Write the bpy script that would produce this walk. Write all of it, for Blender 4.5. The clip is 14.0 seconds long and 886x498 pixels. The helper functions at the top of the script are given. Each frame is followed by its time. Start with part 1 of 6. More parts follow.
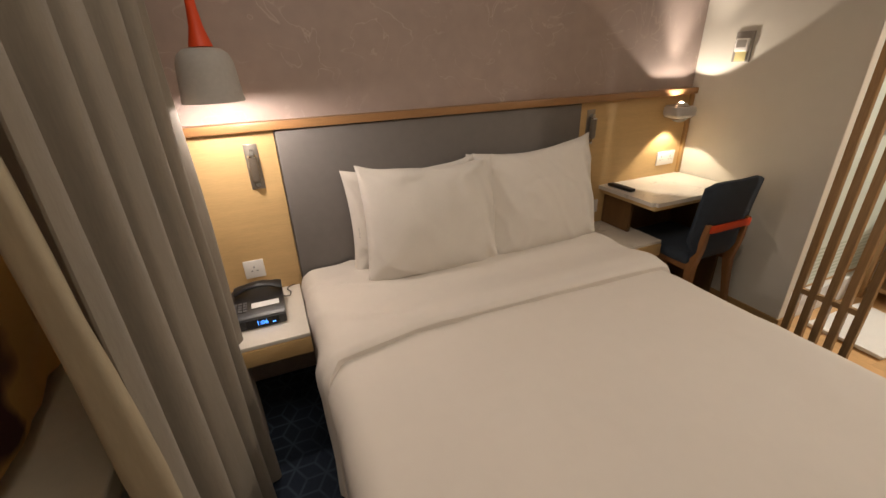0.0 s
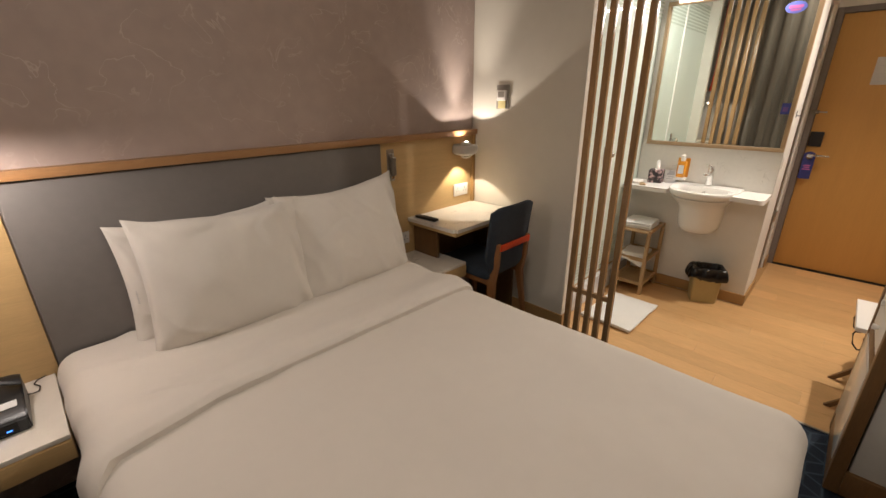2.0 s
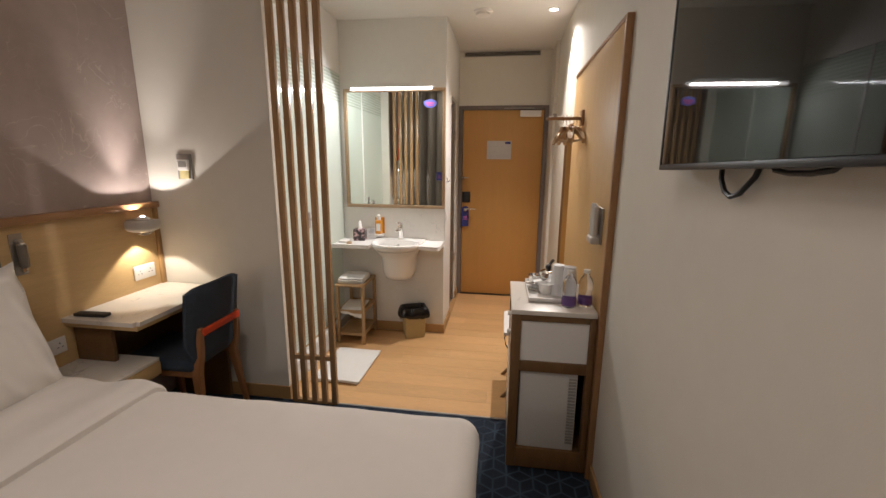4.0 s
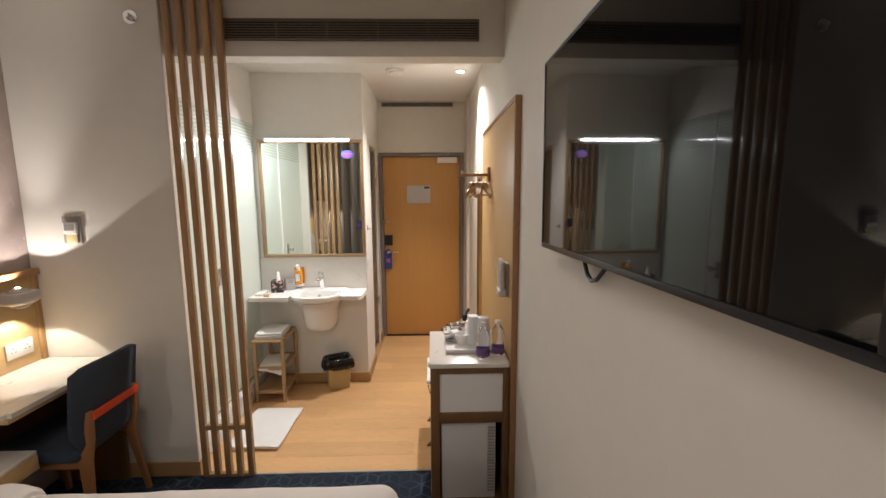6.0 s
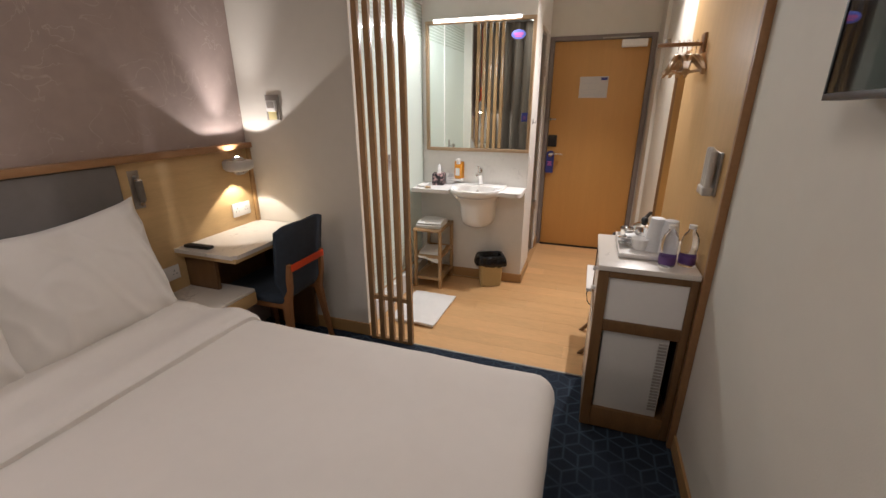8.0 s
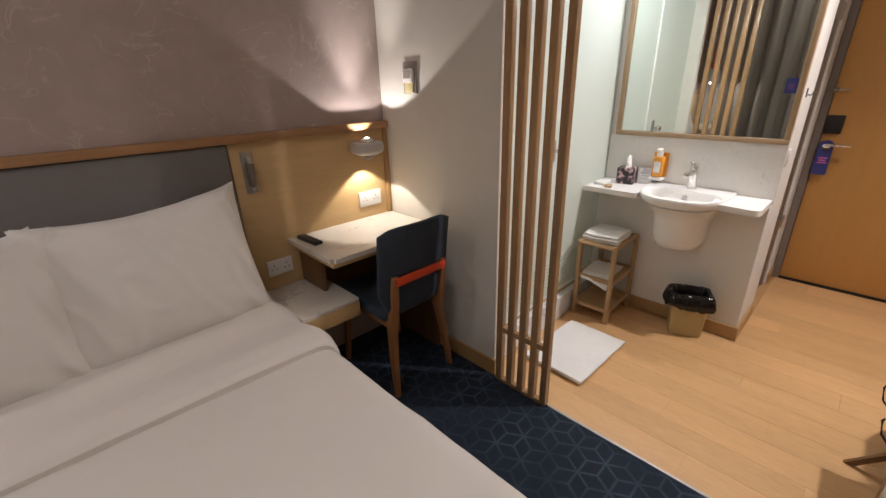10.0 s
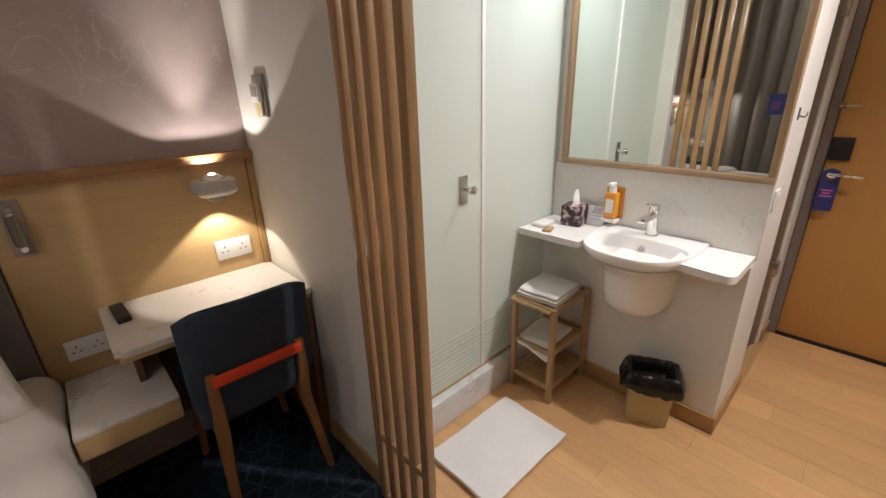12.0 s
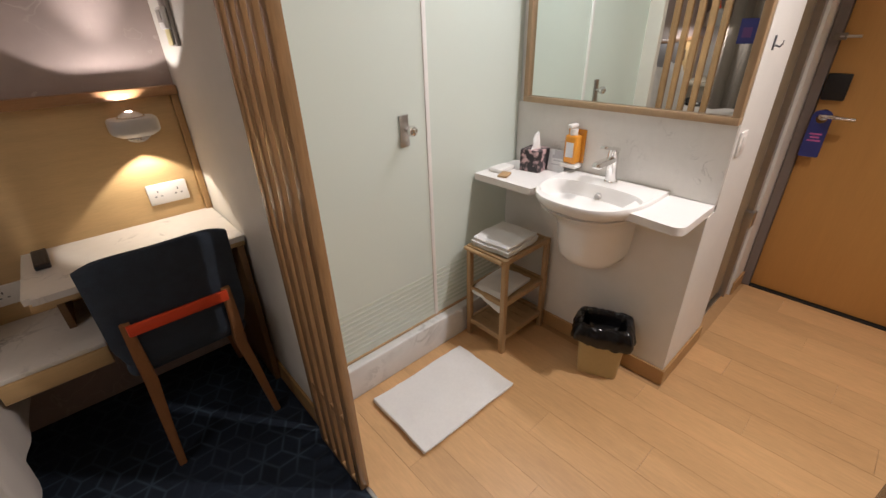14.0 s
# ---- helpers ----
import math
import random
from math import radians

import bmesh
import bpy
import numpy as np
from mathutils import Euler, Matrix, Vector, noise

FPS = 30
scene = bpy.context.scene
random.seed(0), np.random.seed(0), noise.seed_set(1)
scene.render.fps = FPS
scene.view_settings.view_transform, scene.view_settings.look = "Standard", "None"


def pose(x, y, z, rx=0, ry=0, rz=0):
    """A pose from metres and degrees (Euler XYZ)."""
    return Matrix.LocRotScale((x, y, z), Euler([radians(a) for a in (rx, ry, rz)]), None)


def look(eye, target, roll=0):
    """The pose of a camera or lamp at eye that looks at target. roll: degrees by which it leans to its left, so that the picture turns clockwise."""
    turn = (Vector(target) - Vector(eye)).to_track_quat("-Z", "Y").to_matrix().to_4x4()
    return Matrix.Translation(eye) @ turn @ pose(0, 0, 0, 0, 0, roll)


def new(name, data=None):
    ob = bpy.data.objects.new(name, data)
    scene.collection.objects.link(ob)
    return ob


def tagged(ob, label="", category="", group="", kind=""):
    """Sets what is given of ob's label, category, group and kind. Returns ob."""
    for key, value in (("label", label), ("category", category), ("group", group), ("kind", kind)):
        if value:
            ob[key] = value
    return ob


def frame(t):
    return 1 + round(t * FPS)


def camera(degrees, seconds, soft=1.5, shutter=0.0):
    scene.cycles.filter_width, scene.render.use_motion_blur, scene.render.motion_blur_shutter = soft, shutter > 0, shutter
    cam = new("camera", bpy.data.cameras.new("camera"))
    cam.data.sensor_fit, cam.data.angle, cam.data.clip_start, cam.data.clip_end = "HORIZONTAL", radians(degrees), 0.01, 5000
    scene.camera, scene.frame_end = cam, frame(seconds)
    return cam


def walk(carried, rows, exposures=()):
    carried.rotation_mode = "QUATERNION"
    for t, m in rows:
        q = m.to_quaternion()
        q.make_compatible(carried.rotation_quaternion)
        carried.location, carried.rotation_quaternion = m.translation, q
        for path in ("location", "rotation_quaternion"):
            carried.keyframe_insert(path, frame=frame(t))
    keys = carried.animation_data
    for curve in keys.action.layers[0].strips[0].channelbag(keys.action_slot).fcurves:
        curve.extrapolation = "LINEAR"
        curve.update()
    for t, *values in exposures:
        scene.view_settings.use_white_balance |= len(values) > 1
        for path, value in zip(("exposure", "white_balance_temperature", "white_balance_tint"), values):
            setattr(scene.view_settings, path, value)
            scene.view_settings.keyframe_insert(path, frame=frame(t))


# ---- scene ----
cam = camera(93.8, 14.0)
PATH = [
    (0, (2.137, 0.832, 1.486), (2.815, 2.519, 0.654), -2.1),
    (0.5, (2.148, 0.824, 1.49), (2.918, 2.491, 0.696), -2.1),
    (1, (2.172, 0.806, 1.49), (3.088, 2.414, 0.733), -1.8),
    (1.5, (2.197, 0.783, 1.492), (3.313, 2.277, 0.768), -1.2),
    (2, (2.234, 0.756, 1.503), (3.578, 2.065, 0.809), -0.3),
    (2.5, (2.267, 0.696, 1.487), (3.827, 1.776, 0.853), 0.2),
    (3, (2.283, 0.657, 1.485), (4.022, 1.463, 0.914), 0.4),
    (3.5, (2.29, 0.628, 1.509), (4.154, 1.151, 1.006), 0.6),
    (4, (2.297, 0.585, 1.538), (4.233, 0.866, 1.124), 0.5),
    (4.2, (2.289, 0.558, 1.525), (4.244, 0.767, 1.16), -0.2),
    (6.3, (2.254, 0.509, 1.697), (4.233, 0.448, 1.418), -0.1),
    (6.5, (2.271, 0.51, 1.671), (4.243, 0.504, 1.334), 0.1),
    (7, (2.31, 0.541, 1.598), (4.246, 0.71, 1.122), 0.4),
    (7.5, (2.345, 0.571, 1.549), (4.217, 0.958, 0.961), 0.4),
    (8, (2.386, 0.615, 1.516), (4.168, 1.237, 0.853), -0.1),
    (8.5, (2.555, 0.646, 1.469), (4.199, 1.536, 0.758), -1.2),
    (9, (2.74, 0.701, 1.463), (4.236, 1.801, 0.719), -1.4),
    (11.3, (3.696, 0.855, 1.482), (4.907, 2.277, 0.766), -1.5),
    (11.5, (3.777, 0.861, 1.486), (5.002, 2.271, 0.77), -1.6),
    (12, (3.956, 0.828, 1.485), (5.228, 2.2, 0.778), -1.8),
    (12.5, (4.146, 0.731, 1.524), (5.485, 2.031, 0.804), -1.6),
    (13, (4.222, 0.675, 1.53), (5.6, 1.905, 0.764), -1.5),
    (13.5, (4.245, 0.657, 1.501), (5.577, 1.883, 0.651), -1.7),
    (14, (4.21, 0.706, 1.444), (5.378, 2.031, 0.506), -1.9),
]
walk(cam, [(t, look(eye, target, roll)) for t, eye, target, roll in PATH],
     [(0, 0.14, 6850, 11), (2.0, 0.04, 6600, 11), (3.0, 0.02, 6500, 12), (4.0, 0.02, 6100, 13), (6.4, 0.25, 5950, 12), (7.5, 0.08, 5900, 13), (9.0, 0.05, 5850, 14), (11.5, -0.08, 5900, 14), (14.0, -0.17, 5950, 15)])

# ---- world, lights and exposure ----
world = bpy.data.worlds.new("night")
scene.world = world
world.use_nodes = True
world.node_tree.nodes["Background"].inputs[0].default_value = (0.010, 0.012, 0.02, 1)
world.node_tree.nodes["Background"].inputs[1].default_value = 0.3
scene.view_settings.exposure = 0.0


def spot(name, eye, target, watts, degrees, blend, size, colour):
    d = bpy.data.lights.new(name, "SPOT")
    d.energy, d.spot_size, d.spot_blend, d.shadow_soft_size, d.color = watts, radians(degrees), blend, size, colour
    ob = new(name, d)
    ob.matrix_world = look(eye, target)
    return ob


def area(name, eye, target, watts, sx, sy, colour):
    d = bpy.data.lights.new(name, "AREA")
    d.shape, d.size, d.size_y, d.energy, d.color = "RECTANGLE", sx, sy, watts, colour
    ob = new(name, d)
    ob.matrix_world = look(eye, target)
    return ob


def bulb(name, eye, watts, size, colour):
    d = bpy.data.lights.new(name, "POINT")
    d.energy, d.shadow_soft_size, d.color = watts, size, colour
    ob = new(name, d)
    ob.location = eye
    return ob


WARM = (1.0, 0.875, 0.69)
SOFT = (1.0, 0.90, 0.79)
COOL = (1.0, 0.97, 0.92)
# pendant over the bedside shelf
bulb("pendant_bulb", (1.994, 2.50, 1.392), 10.0, 0.02, (1.0, 0.90, 0.84))
# up and down beams of the wall lamp over the desk
spot("wall_lamp_up", (4.415, 2.66, 1.205), (4.415, 2.66, 3.0), 7.0, 106, 0.06, 0.012, SOFT)
spot("wall_lamp_up_core", (4.415, 2.66, 1.205), (4.415, 2.66, 3.0), 40.0, 52, 1.0, 0.012, SOFT)
spot("wall_lamp_down", (4.415, 2.66, 1.094), (4.415, 2.66, 0.0), 6.4, 98, 0.10, 0.012, WARM)
# light bar over the mirror
area("mirror_light", (5.844, 1.52, 2.128), (4.9, 1.52, 1.30), 9.0, 0.60, 0.012, COOL)
# entry downlight, then unseen fill lamps added for the bedroom and the shower
spot("entry_downlight", (5.85, 0.262, 2.66), (5.08, 0.85, 0.0), 150, 118, 0.8, 0.04, SOFT)
area("bedroom_fill", (2.40, 1.25, 2.745), (2.40, 1.25, 0.0), 10.5, 0.9, 0.9, SOFT)
# made-up lamp that brightens the frosted glass from behind
spot("shower_fill", (5.2, 2.40, 2.64), (5.2, 2.40, 0.0), 13, 140, 0.7, 0.06, COOL)


# ---- materials ----
def material(name, colour, rough=0.6, metal=0.0, var=0.08, scale=6.0, bump=0.0, bump_scale=200.0, tint=None, spec=0.5, stretch=(1, 1, 1), sheen=0.0, per_object=0.0):
    m = bpy.data.materials.new(name)
    m.use_nodes = True
    n, l = m.node_tree.nodes, m.node_tree.links
    b = n["Principled BSDF"]
    b.inputs["Roughness"].default_value, b.inputs["Metallic"].default_value = rough, metal
    b.inputs["Specular IOR Level"].default_value = spec
    b.inputs["Sheen Weight"].default_value = sheen
    co = n.new("ShaderNodeTexCoord")
    mp = n.new("ShaderNodeMapping")
    mp.inputs["Scale"].default_value = stretch
    l.new(co.outputs["Object"], mp.inputs[0])
    a, c = n.new("ShaderNodeTexNoise"), n.new("ShaderNodeTexNoise")
    a.inputs["Scale"].default_value, c.inputs["Scale"].default_value = scale, scale * 9
    a.inputs["Detail"].default_value = c.inputs["Detail"].default_value = 4
    l.new(mp.outputs[0], a.inputs[0]), l.new(mp.outputs[0], c.inputs[0])
    add = n.new("ShaderNodeMath")
    add.operation = "ADD"
    l.new(a.outputs[0], add.inputs[0]), l.new(c.outputs[0], add.inputs[1])
    half = n.new("ShaderNodeMath")
    half.operation = "MULTIPLY"
    half.inputs[1].default_value = 0.5
    l.new(add.outputs[0], half.inputs[0])
    value = half.outputs[0]
    if per_object:
        info = n.new("ShaderNodeObjectInfo")
        mul = n.new("ShaderNodeMath")
        mul.operation = "MULTIPLY_ADD"
        mul.inputs[1].default_value, mul.inputs[2].default_value = per_object, -per_object / 2
        plus = n.new("ShaderNodeMath")
        plus.operation = "ADD"
        l.new(info.outputs["Random"], mul.inputs[0]), l.new(value, plus.inputs[0]), l.new(mul.outputs[0], plus.inputs[1])
        value = plus.outputs[0]
    ramp = n.new("ShaderNodeValToRGB")
    tint = tint or colour
    e = ramp.color_ramp.elements
    e[0].position, e[1].position = 0.28, 0.72
    e[0].color = (*[max(0, x * (1 - var)) for x in colour], 1)
    e[1].color = (*[min(1, x * (1 + var)) for x in tint], 1)
    l.new(value, ramp.inputs[0]), l.new(ramp.outputs[0], b.inputs["Base Color"])
    if bump:
        t = n.new("ShaderNodeTexNoise")
        t.inputs["Scale"].default_value, t.inputs["Detail"].default_value = bump_scale, 3
        l.new(mp.outputs[0], t.inputs[0])
        bp = n.new("ShaderNodeBump")
        bp.inputs["Strength"].default_value, bp.inputs["Distance"].default_value = bump, 0.002
        l.new(t.outputs[0], bp.inputs["Height"]), l.new(bp.outputs[0], b.inputs["Normal"])
    return m


def marble(name, colour, vein, rough=0.25, scale=7.0, width=0.03):
    m = material(name, colour, rough, var=0.04, scale=4)
    n, l = m.node_tree.nodes, m.node_tree.links
    b = n["Principled BSDF"]
    co = n.new("ShaderNodeTexCoord")
    a = n.new("ShaderNodeTexNoise")
    a.inputs["Scale"].default_value, a.inputs["Detail"].default_value, a.inputs["Distortion"].default_value = scale, 6, 1.2
    l.new(co.outputs["Object"], a.inputs[0])
    s = n.new("ShaderNodeMath")
    s.operation = "SUBTRACT"
    s.inputs[1].default_value = 0.5
    k = n.new("ShaderNodeMath")
    k.operation = "ABSOLUTE"
    l.new(a.outputs[0], s.inputs[0]), l.new(s.outputs[0], k.inputs[0])
    r = n.new("ShaderNodeMapRange")
    r.inputs[1].default_value, r.inputs[2].default_value, r.inputs[3].default_value, r.inputs[4].default_value = 0.0, width, 1.0, 0.0
    l.new(k.outputs[0], r.inputs[0])
    g = n.new("ShaderNodeTexNoise")
    g.inputs["Scale"].default_value = scale * 0.8
    l.new(co.outputs["Object"], g.inputs[0])
    gr = n.new("ShaderNodeMapRange")
    gr.inputs[1].default_value, gr.inputs[2].default_value = 0.52, 0.68
    l.new(g.outputs[0], gr.inputs[0])
    mu = n.new("ShaderNodeMath")
    mu.operation = "MULTIPLY"
    l.new(r.outputs[0], mu.inputs[0]), l.new(gr.outputs[0], mu.inputs[1])
    mix = n.new("ShaderNodeMix")
    mix.data_type = "RGBA"
    old = b.inputs["Base Color"].links[0].from_socket
    l.new(mu.outputs[0], mix.inputs["Factor"]), l.new(old, mix.inputs["A"])
    mix.inputs["B"].default_value = (*vein, 1)
    l.new(mix.outputs["Result"], b.inputs["Base Color"])
    return m


def math_node(nt, op, a, b=None, c=None):
    nd = nt.nodes.new("ShaderNodeMath")
    nd.operation = op
    for i, v in enumerate((a, b, c)):
        if v is None:
            continue
        if isinstance(v, (int, float)):
            nd.inputs[i].default_value = v
        else:
            nt.links.new(v, nd.inputs[i])
    return nd.outputs[0]


def carpet_material():
    """Blue cut-pile carpet with a woven pattern of hexagons that read as stacked cubes."""
    m = material("carpet", (0.008, 0.015, 0.029), 0.95, var=0.35, scale=9, bump=0.9, bump_scale=420, sheen=0.0)
    nt = m.node_tree
    n, l = nt.nodes, nt.links
    co = n.new("ShaderNodeTexCoord")
    sep = n.new("ShaderNodeSeparateXYZ")
    l.new(co.outputs["Object"], sep.inputs[0])
    size = 0.130
    x = math_node(nt, "DIVIDE", sep.outputs[1], size)
    y = math_node(nt, "DIVIDE", sep.outputs[0], size)

    def cell(v, period, shift):
        w = math_node(nt, "ADD", v, shift + 500 * period)
        return math_node(nt, "SUBTRACT", math_node(nt, "MODULO", w, period), period / 2)

    r3 = math.sqrt(3)
    ax, ay = cell(x, 1.0, 0), cell(y, r3, 0)
    bx, by = cell(x, 1.0, 0.5), cell(y, r3, r3 / 2)
    la = math_node(nt, "ADD", math_node(nt, "MULTIPLY", ax, ax), math_node(nt, "MULTIPLY", ay, ay))
    lb = math_node(nt, "ADD", math_node(nt, "MULTIPLY", bx, bx), math_node(nt, "MULTIPLY", by, by))
    pick = math_node(nt, "LESS_THAN", la, lb)
    rest = math_node(nt, "SUBTRACT", 1.0, pick)
    gx = math_node(nt, "ADD", math_node(nt, "MULTIPLY", ax, pick), math_node(nt, "MULTIPLY", bx, rest))
    gy = math_node(nt, "ADD", math_node(nt, "MULTIPLY", ay, pick), math_node(nt, "MULTIPLY", by, rest))
    px, py = math_node(nt, "ABSOLUTE", gx), math_node(nt, "ABSOLUTE", gy)
    diag = math_node(nt, "ADD", math_node(nt, "MULTIPLY", px, 0.5), math_node(nt, "MULTIPLY", py, r3 / 2))
    edge = math_node(nt, "SUBTRACT", 0.5, math_node(nt, "MAXIMUM", px, diag))
    for k in (90, 210, 330):
        dx, dy = math.cos(radians(k)), math.sin(radians(k))
        along = math_node(nt, "ADD", math_node(nt, "MULTIPLY", gx, dx), math_node(nt, "MULTIPLY", gy, dy))
        across = math_node(nt, "ABSOLUTE", math_node(nt, "SUBTRACT", math_node(nt, "MULTIPLY", gx, dy), math_node(nt, "MULTIPLY", gy, dx)))
        off = math_node(nt, "LESS_THAN", along, 0.0)
        edge = math_node(nt, "MINIMUM", edge, math_node(nt, "ADD", across, off))
    r = n.new("ShaderNodeMapRange")
    r.inputs[1].default_value, r.inputs[2].default_value, r.inputs[3].default_value, r.inputs[4].default_value = 0.0, 0.06, 1.0, 0.0
    l.new(edge, r.inputs[0])
    patch = n.new("ShaderNodeTexNoise")
    patch.inputs["Scale"].default_value = 3.0
    l.new(co.outputs["Object"], patch.inputs[0])
    pr = n.new("ShaderNodeMapRange")
    pr.inputs[1].default_value, pr.inputs[2].default_value, pr.inputs[3].default_value, pr.inputs[4].default_value = 0.38, 0.62, 0.25, 1.0
    l.new(patch.outputs[0], pr.inputs[0])
    f = math_node(nt, "MULTIPLY", r.outputs[0], pr.outputs[0])
    mix = n.new("ShaderNodeMix")
    mix.data_type = "RGBA"
    b = n["Principled BSDF"]
    old = b.inputs["Base Color"].links[0].from_socket
    l.new(f, mix.inputs["Factor"]), l.new(old, mix.inputs["A"])
    mix.inputs["B"].default_value = (0.045, 0.070, 0.098, 1)
    l.new(mix.outputs["Result"], b.inputs["Base Color"])
    return m


def wallpaper_material():
    """Taupe wallpaper with fine, slightly glossy lighter contour lines."""
    m = material("wallpaper", (0.40, 0.315, 0.28), 0.6, var=0.10, scale=1.6, bump=0.15, bump_scale=260)
    nt = m.node_tree
    n, l = nt.nodes, nt.links
    co = n.new("ShaderNodeTexCoord")
    t = n.new("ShaderNodeTexNoise")
    t.inputs["Scale"].default_value, t.inputs["Detail"].default_value, t.inputs["Distortion"].default_value = 5.5, 3, 0.8
    l.new(co.outputs["Object"], t.inputs[0])
    w = math_node(nt, "ABSOLUTE", math_node(nt, "SUBTRACT", math_node(nt, "FRACT", math_node(nt, "MULTIPLY", t.outputs[0], 5.0)), 0.5))
    r = n.new("ShaderNodeMapRange")
    r.inputs[1].default_value, r.inputs[2].default_value, r.inputs[3].default_value, r.inputs[4].default_value = 0.0, 0.05, 1.0, 0.0
    l.new(w, r.inputs[0])
    g = n.new("ShaderNodeTexNoise")
    g.inputs["Scale"].default_value = 4
    l.new(co.outputs["Object"], g.inputs[0])
    gr = n.new("ShaderNodeMapRange")
    gr.inputs[1].default_value, gr.inputs[2].default_value, gr.inputs[3].default_value, gr.inputs[4].default_value = 0.40, 0.62, 0.0, 0.6
    l.new(g.outputs[0], gr.inputs[0])
    f = math_node(nt, "MULTIPLY", r.outputs[0], gr.outputs[0])
    mix = n.new("ShaderNodeMix")
    mix.data_type = "RGBA"
    b = n["Principled BSDF"]
    old = b.inputs["Base Color"].links[0].from_socket
    l.new(f, mix.inputs["Factor"]), l.new(old, mix.inputs["A"])
    mix.inputs["B"].default_value = (0.60, 0.50, 0.46, 1)
    l.new(mix.outputs["Result"], b.inputs["Base Color"])
    return m


def glowing(name, colour, strength):
    m = bpy.data.materials.new(name)
    m.use_nodes = True
    b = m.node_tree.nodes["Principled BSDF"]
    b.inputs["Base Color"].default_value = (*colour, 1)
    b.inputs["Emission Color"].default_value = (*colour, 1)
    b.inputs["Emission Strength"].default_value = strength
    return m


def glassy(name, colour, rough, alpha_mix=1.0, ior=1.45):
    m = bpy.data.materials.new(name)
    m.use_nodes = True
    b = m.node_tree.nodes["Principled BSDF"]
    b.inputs["Base Color"].default_value = (*colour, 1)
    b.inputs["Roughness"].default_value = rough
    b.inputs["IOR"].default_value = ior
    b.inputs["Transmission Weight"].default_value = alpha_mix
    return m


PAINT = material("wall_paint", (0.70, 0.66, 0.58), 0.7, var=0.03, scale=1.5, bump=0.12, bump_scale=180)
CEIL = material("ceiling_paint", (0.80, 0.78, 0.74), 0.8, var=0.02, scale=1.5)
COLUMN = material("white_paint", (0.78, 0.76, 0.72), 0.55, var=0.03, scale=2, bump=0.06)
WALLPAPER = wallpaper_material()
CARPET = carpet_material()
OAK = material("oak_veneer", (0.58, 0.39, 0.18), 0.45, var=0.10, scale=3.0, stretch=(1, 12, 12), bump=0.05, bump_scale=90)
OAK_V = material("oak_veneer_upright", (0.56, 0.355, 0.15), 0.45, var=0.10, scale=3.0, stretch=(10, 10, 1), bump=0.05, bump_scale=90)
TRIM = material("oak_trim", (0.33, 0.172, 0.072), 0.4, var=0.15, scale=4.0, stretch=(1, 12, 12))
SLAT = material("slat_wood", (0.38, 0.225, 0.105), 0.25, var=0.25, scale=2.5, stretch=(9, 9, 0.8), bump=0.08, bump_scale=70, per_object=0.25)
FRAME = material("cabinet_frame_wood", (0.17, 0.088, 0.032), 0.45, var=0.2, scale=3, stretch=(8, 8, 1.5))
DOORWOOD = material("door_veneer", (0.58, 0.31, 0.09), 0.5, var=0.05, scale=2.0, stretch=(10, 10, 0.7))
DOORFRAME = material("door_frame_paint", (0.20, 0.165, 0.15), 0.5, var=0.05)
FLOORWOOD = material("floor_plank", (0.64, 0.385, 0.175), 0.34, var=0.13, scale=1.6, stretch=(7, 1.0, 7), bump=0.03, bump_scale=60, per_object=0.24)
JOINT = material("floor_joint", (0.50, 0.295, 0.13), 0.8)
SKIRT = material("skirting_wood", (0.42, 0.25, 0.10), 0.45, var=0.1, scale=3, stretch=(2, 2, 9))
RACKWOOD = material("rack_wood", (0.42, 0.27, 0.13), 0.5, var=0.15, scale=4, stretch=(6, 6, 1.5))
CHAIRWOOD = material("chair_wood", (0.30, 0.135, 0.05), 0.4, var=0.15, scale=4, stretch=(6, 6, 1.5))
PAD = material("headboard_leather", (0.165, 0.150, 0.140), 0.55, var=0.08, scale=3, bump=0.25, bump_scale=500)
LINEN = material("bed_linen", (0.68, 0.625, 0.565), 0.85, var=0.02, scale=2, bump=0.18, bump_scale=900, sheen=0.1)
PILLOWC = material("pillow_cotton", (0.70, 0.655, 0.60), 0.85, var=0.02, scale=3, bump=0.18, bump_scale=900, sheen=0.1)
BEDBASE = material("bed_base_fabric", (0.05, 0.05, 0.06), 0.9, var=0.1, bump=0.3)
CURTAIN = material("curtain_fabric", (0.235, 0.20, 0.158), 0.85, var=0.12, scale=5, stretch=(7, 7, 0.7), bump=0.4, bump_scale=700, sheen=0.12)
DRAPE = material("drape_lining", (0.40, 0.335, 0.235), 0.85, var=0.08, scale=5, stretch=(5, 5, 0.7), bump=0.3, bump_scale=600)
LINING = material("curtain_lining", (0.62, 0.56, 0.44), 0.85, var=0.05, scale=5, bump=0.2, bump_scale=600)
MARBLE = marble("white_marble", (0.74, 0.69, 0.62), (0.38, 0.34, 0.30), 0.28)
SPLASH = marble("backsplash_stone", (0.76, 0.74, 0.70), (0.55, 0.53, 0.50), 0.22, 9.0, 0.016)
CURB = marble("curb_stone", (0.72, 0.71, 0.69), (0.50, 0.49, 0.47), 0.3, 5.0, 0.05)
COUNTER = material("counter_white", (0.86, 0.83, 0.80), 0.25, var=0.01)
CERAMIC = material("white_ceramic", (0.88, 0.86, 0.83), 0.10, var=0.01)
CHROME = material("chrome", (0.80, 0.79, 0.78), 0.08, 1.0, var=0.02)
STEEL = material("brushed_steel", (0.50, 0.48, 0.46), 0.32, 1.0, var=0.08, stretch=(1, 1, 14))
PEWTER = material("grey_metal", (0.36, 0.335, 0.30), 0.4, 0.35, var=0.08)
PLASTIC_W = material("white_plastic", (0.84, 0.81, 0.77), 0.35, var=0.02)
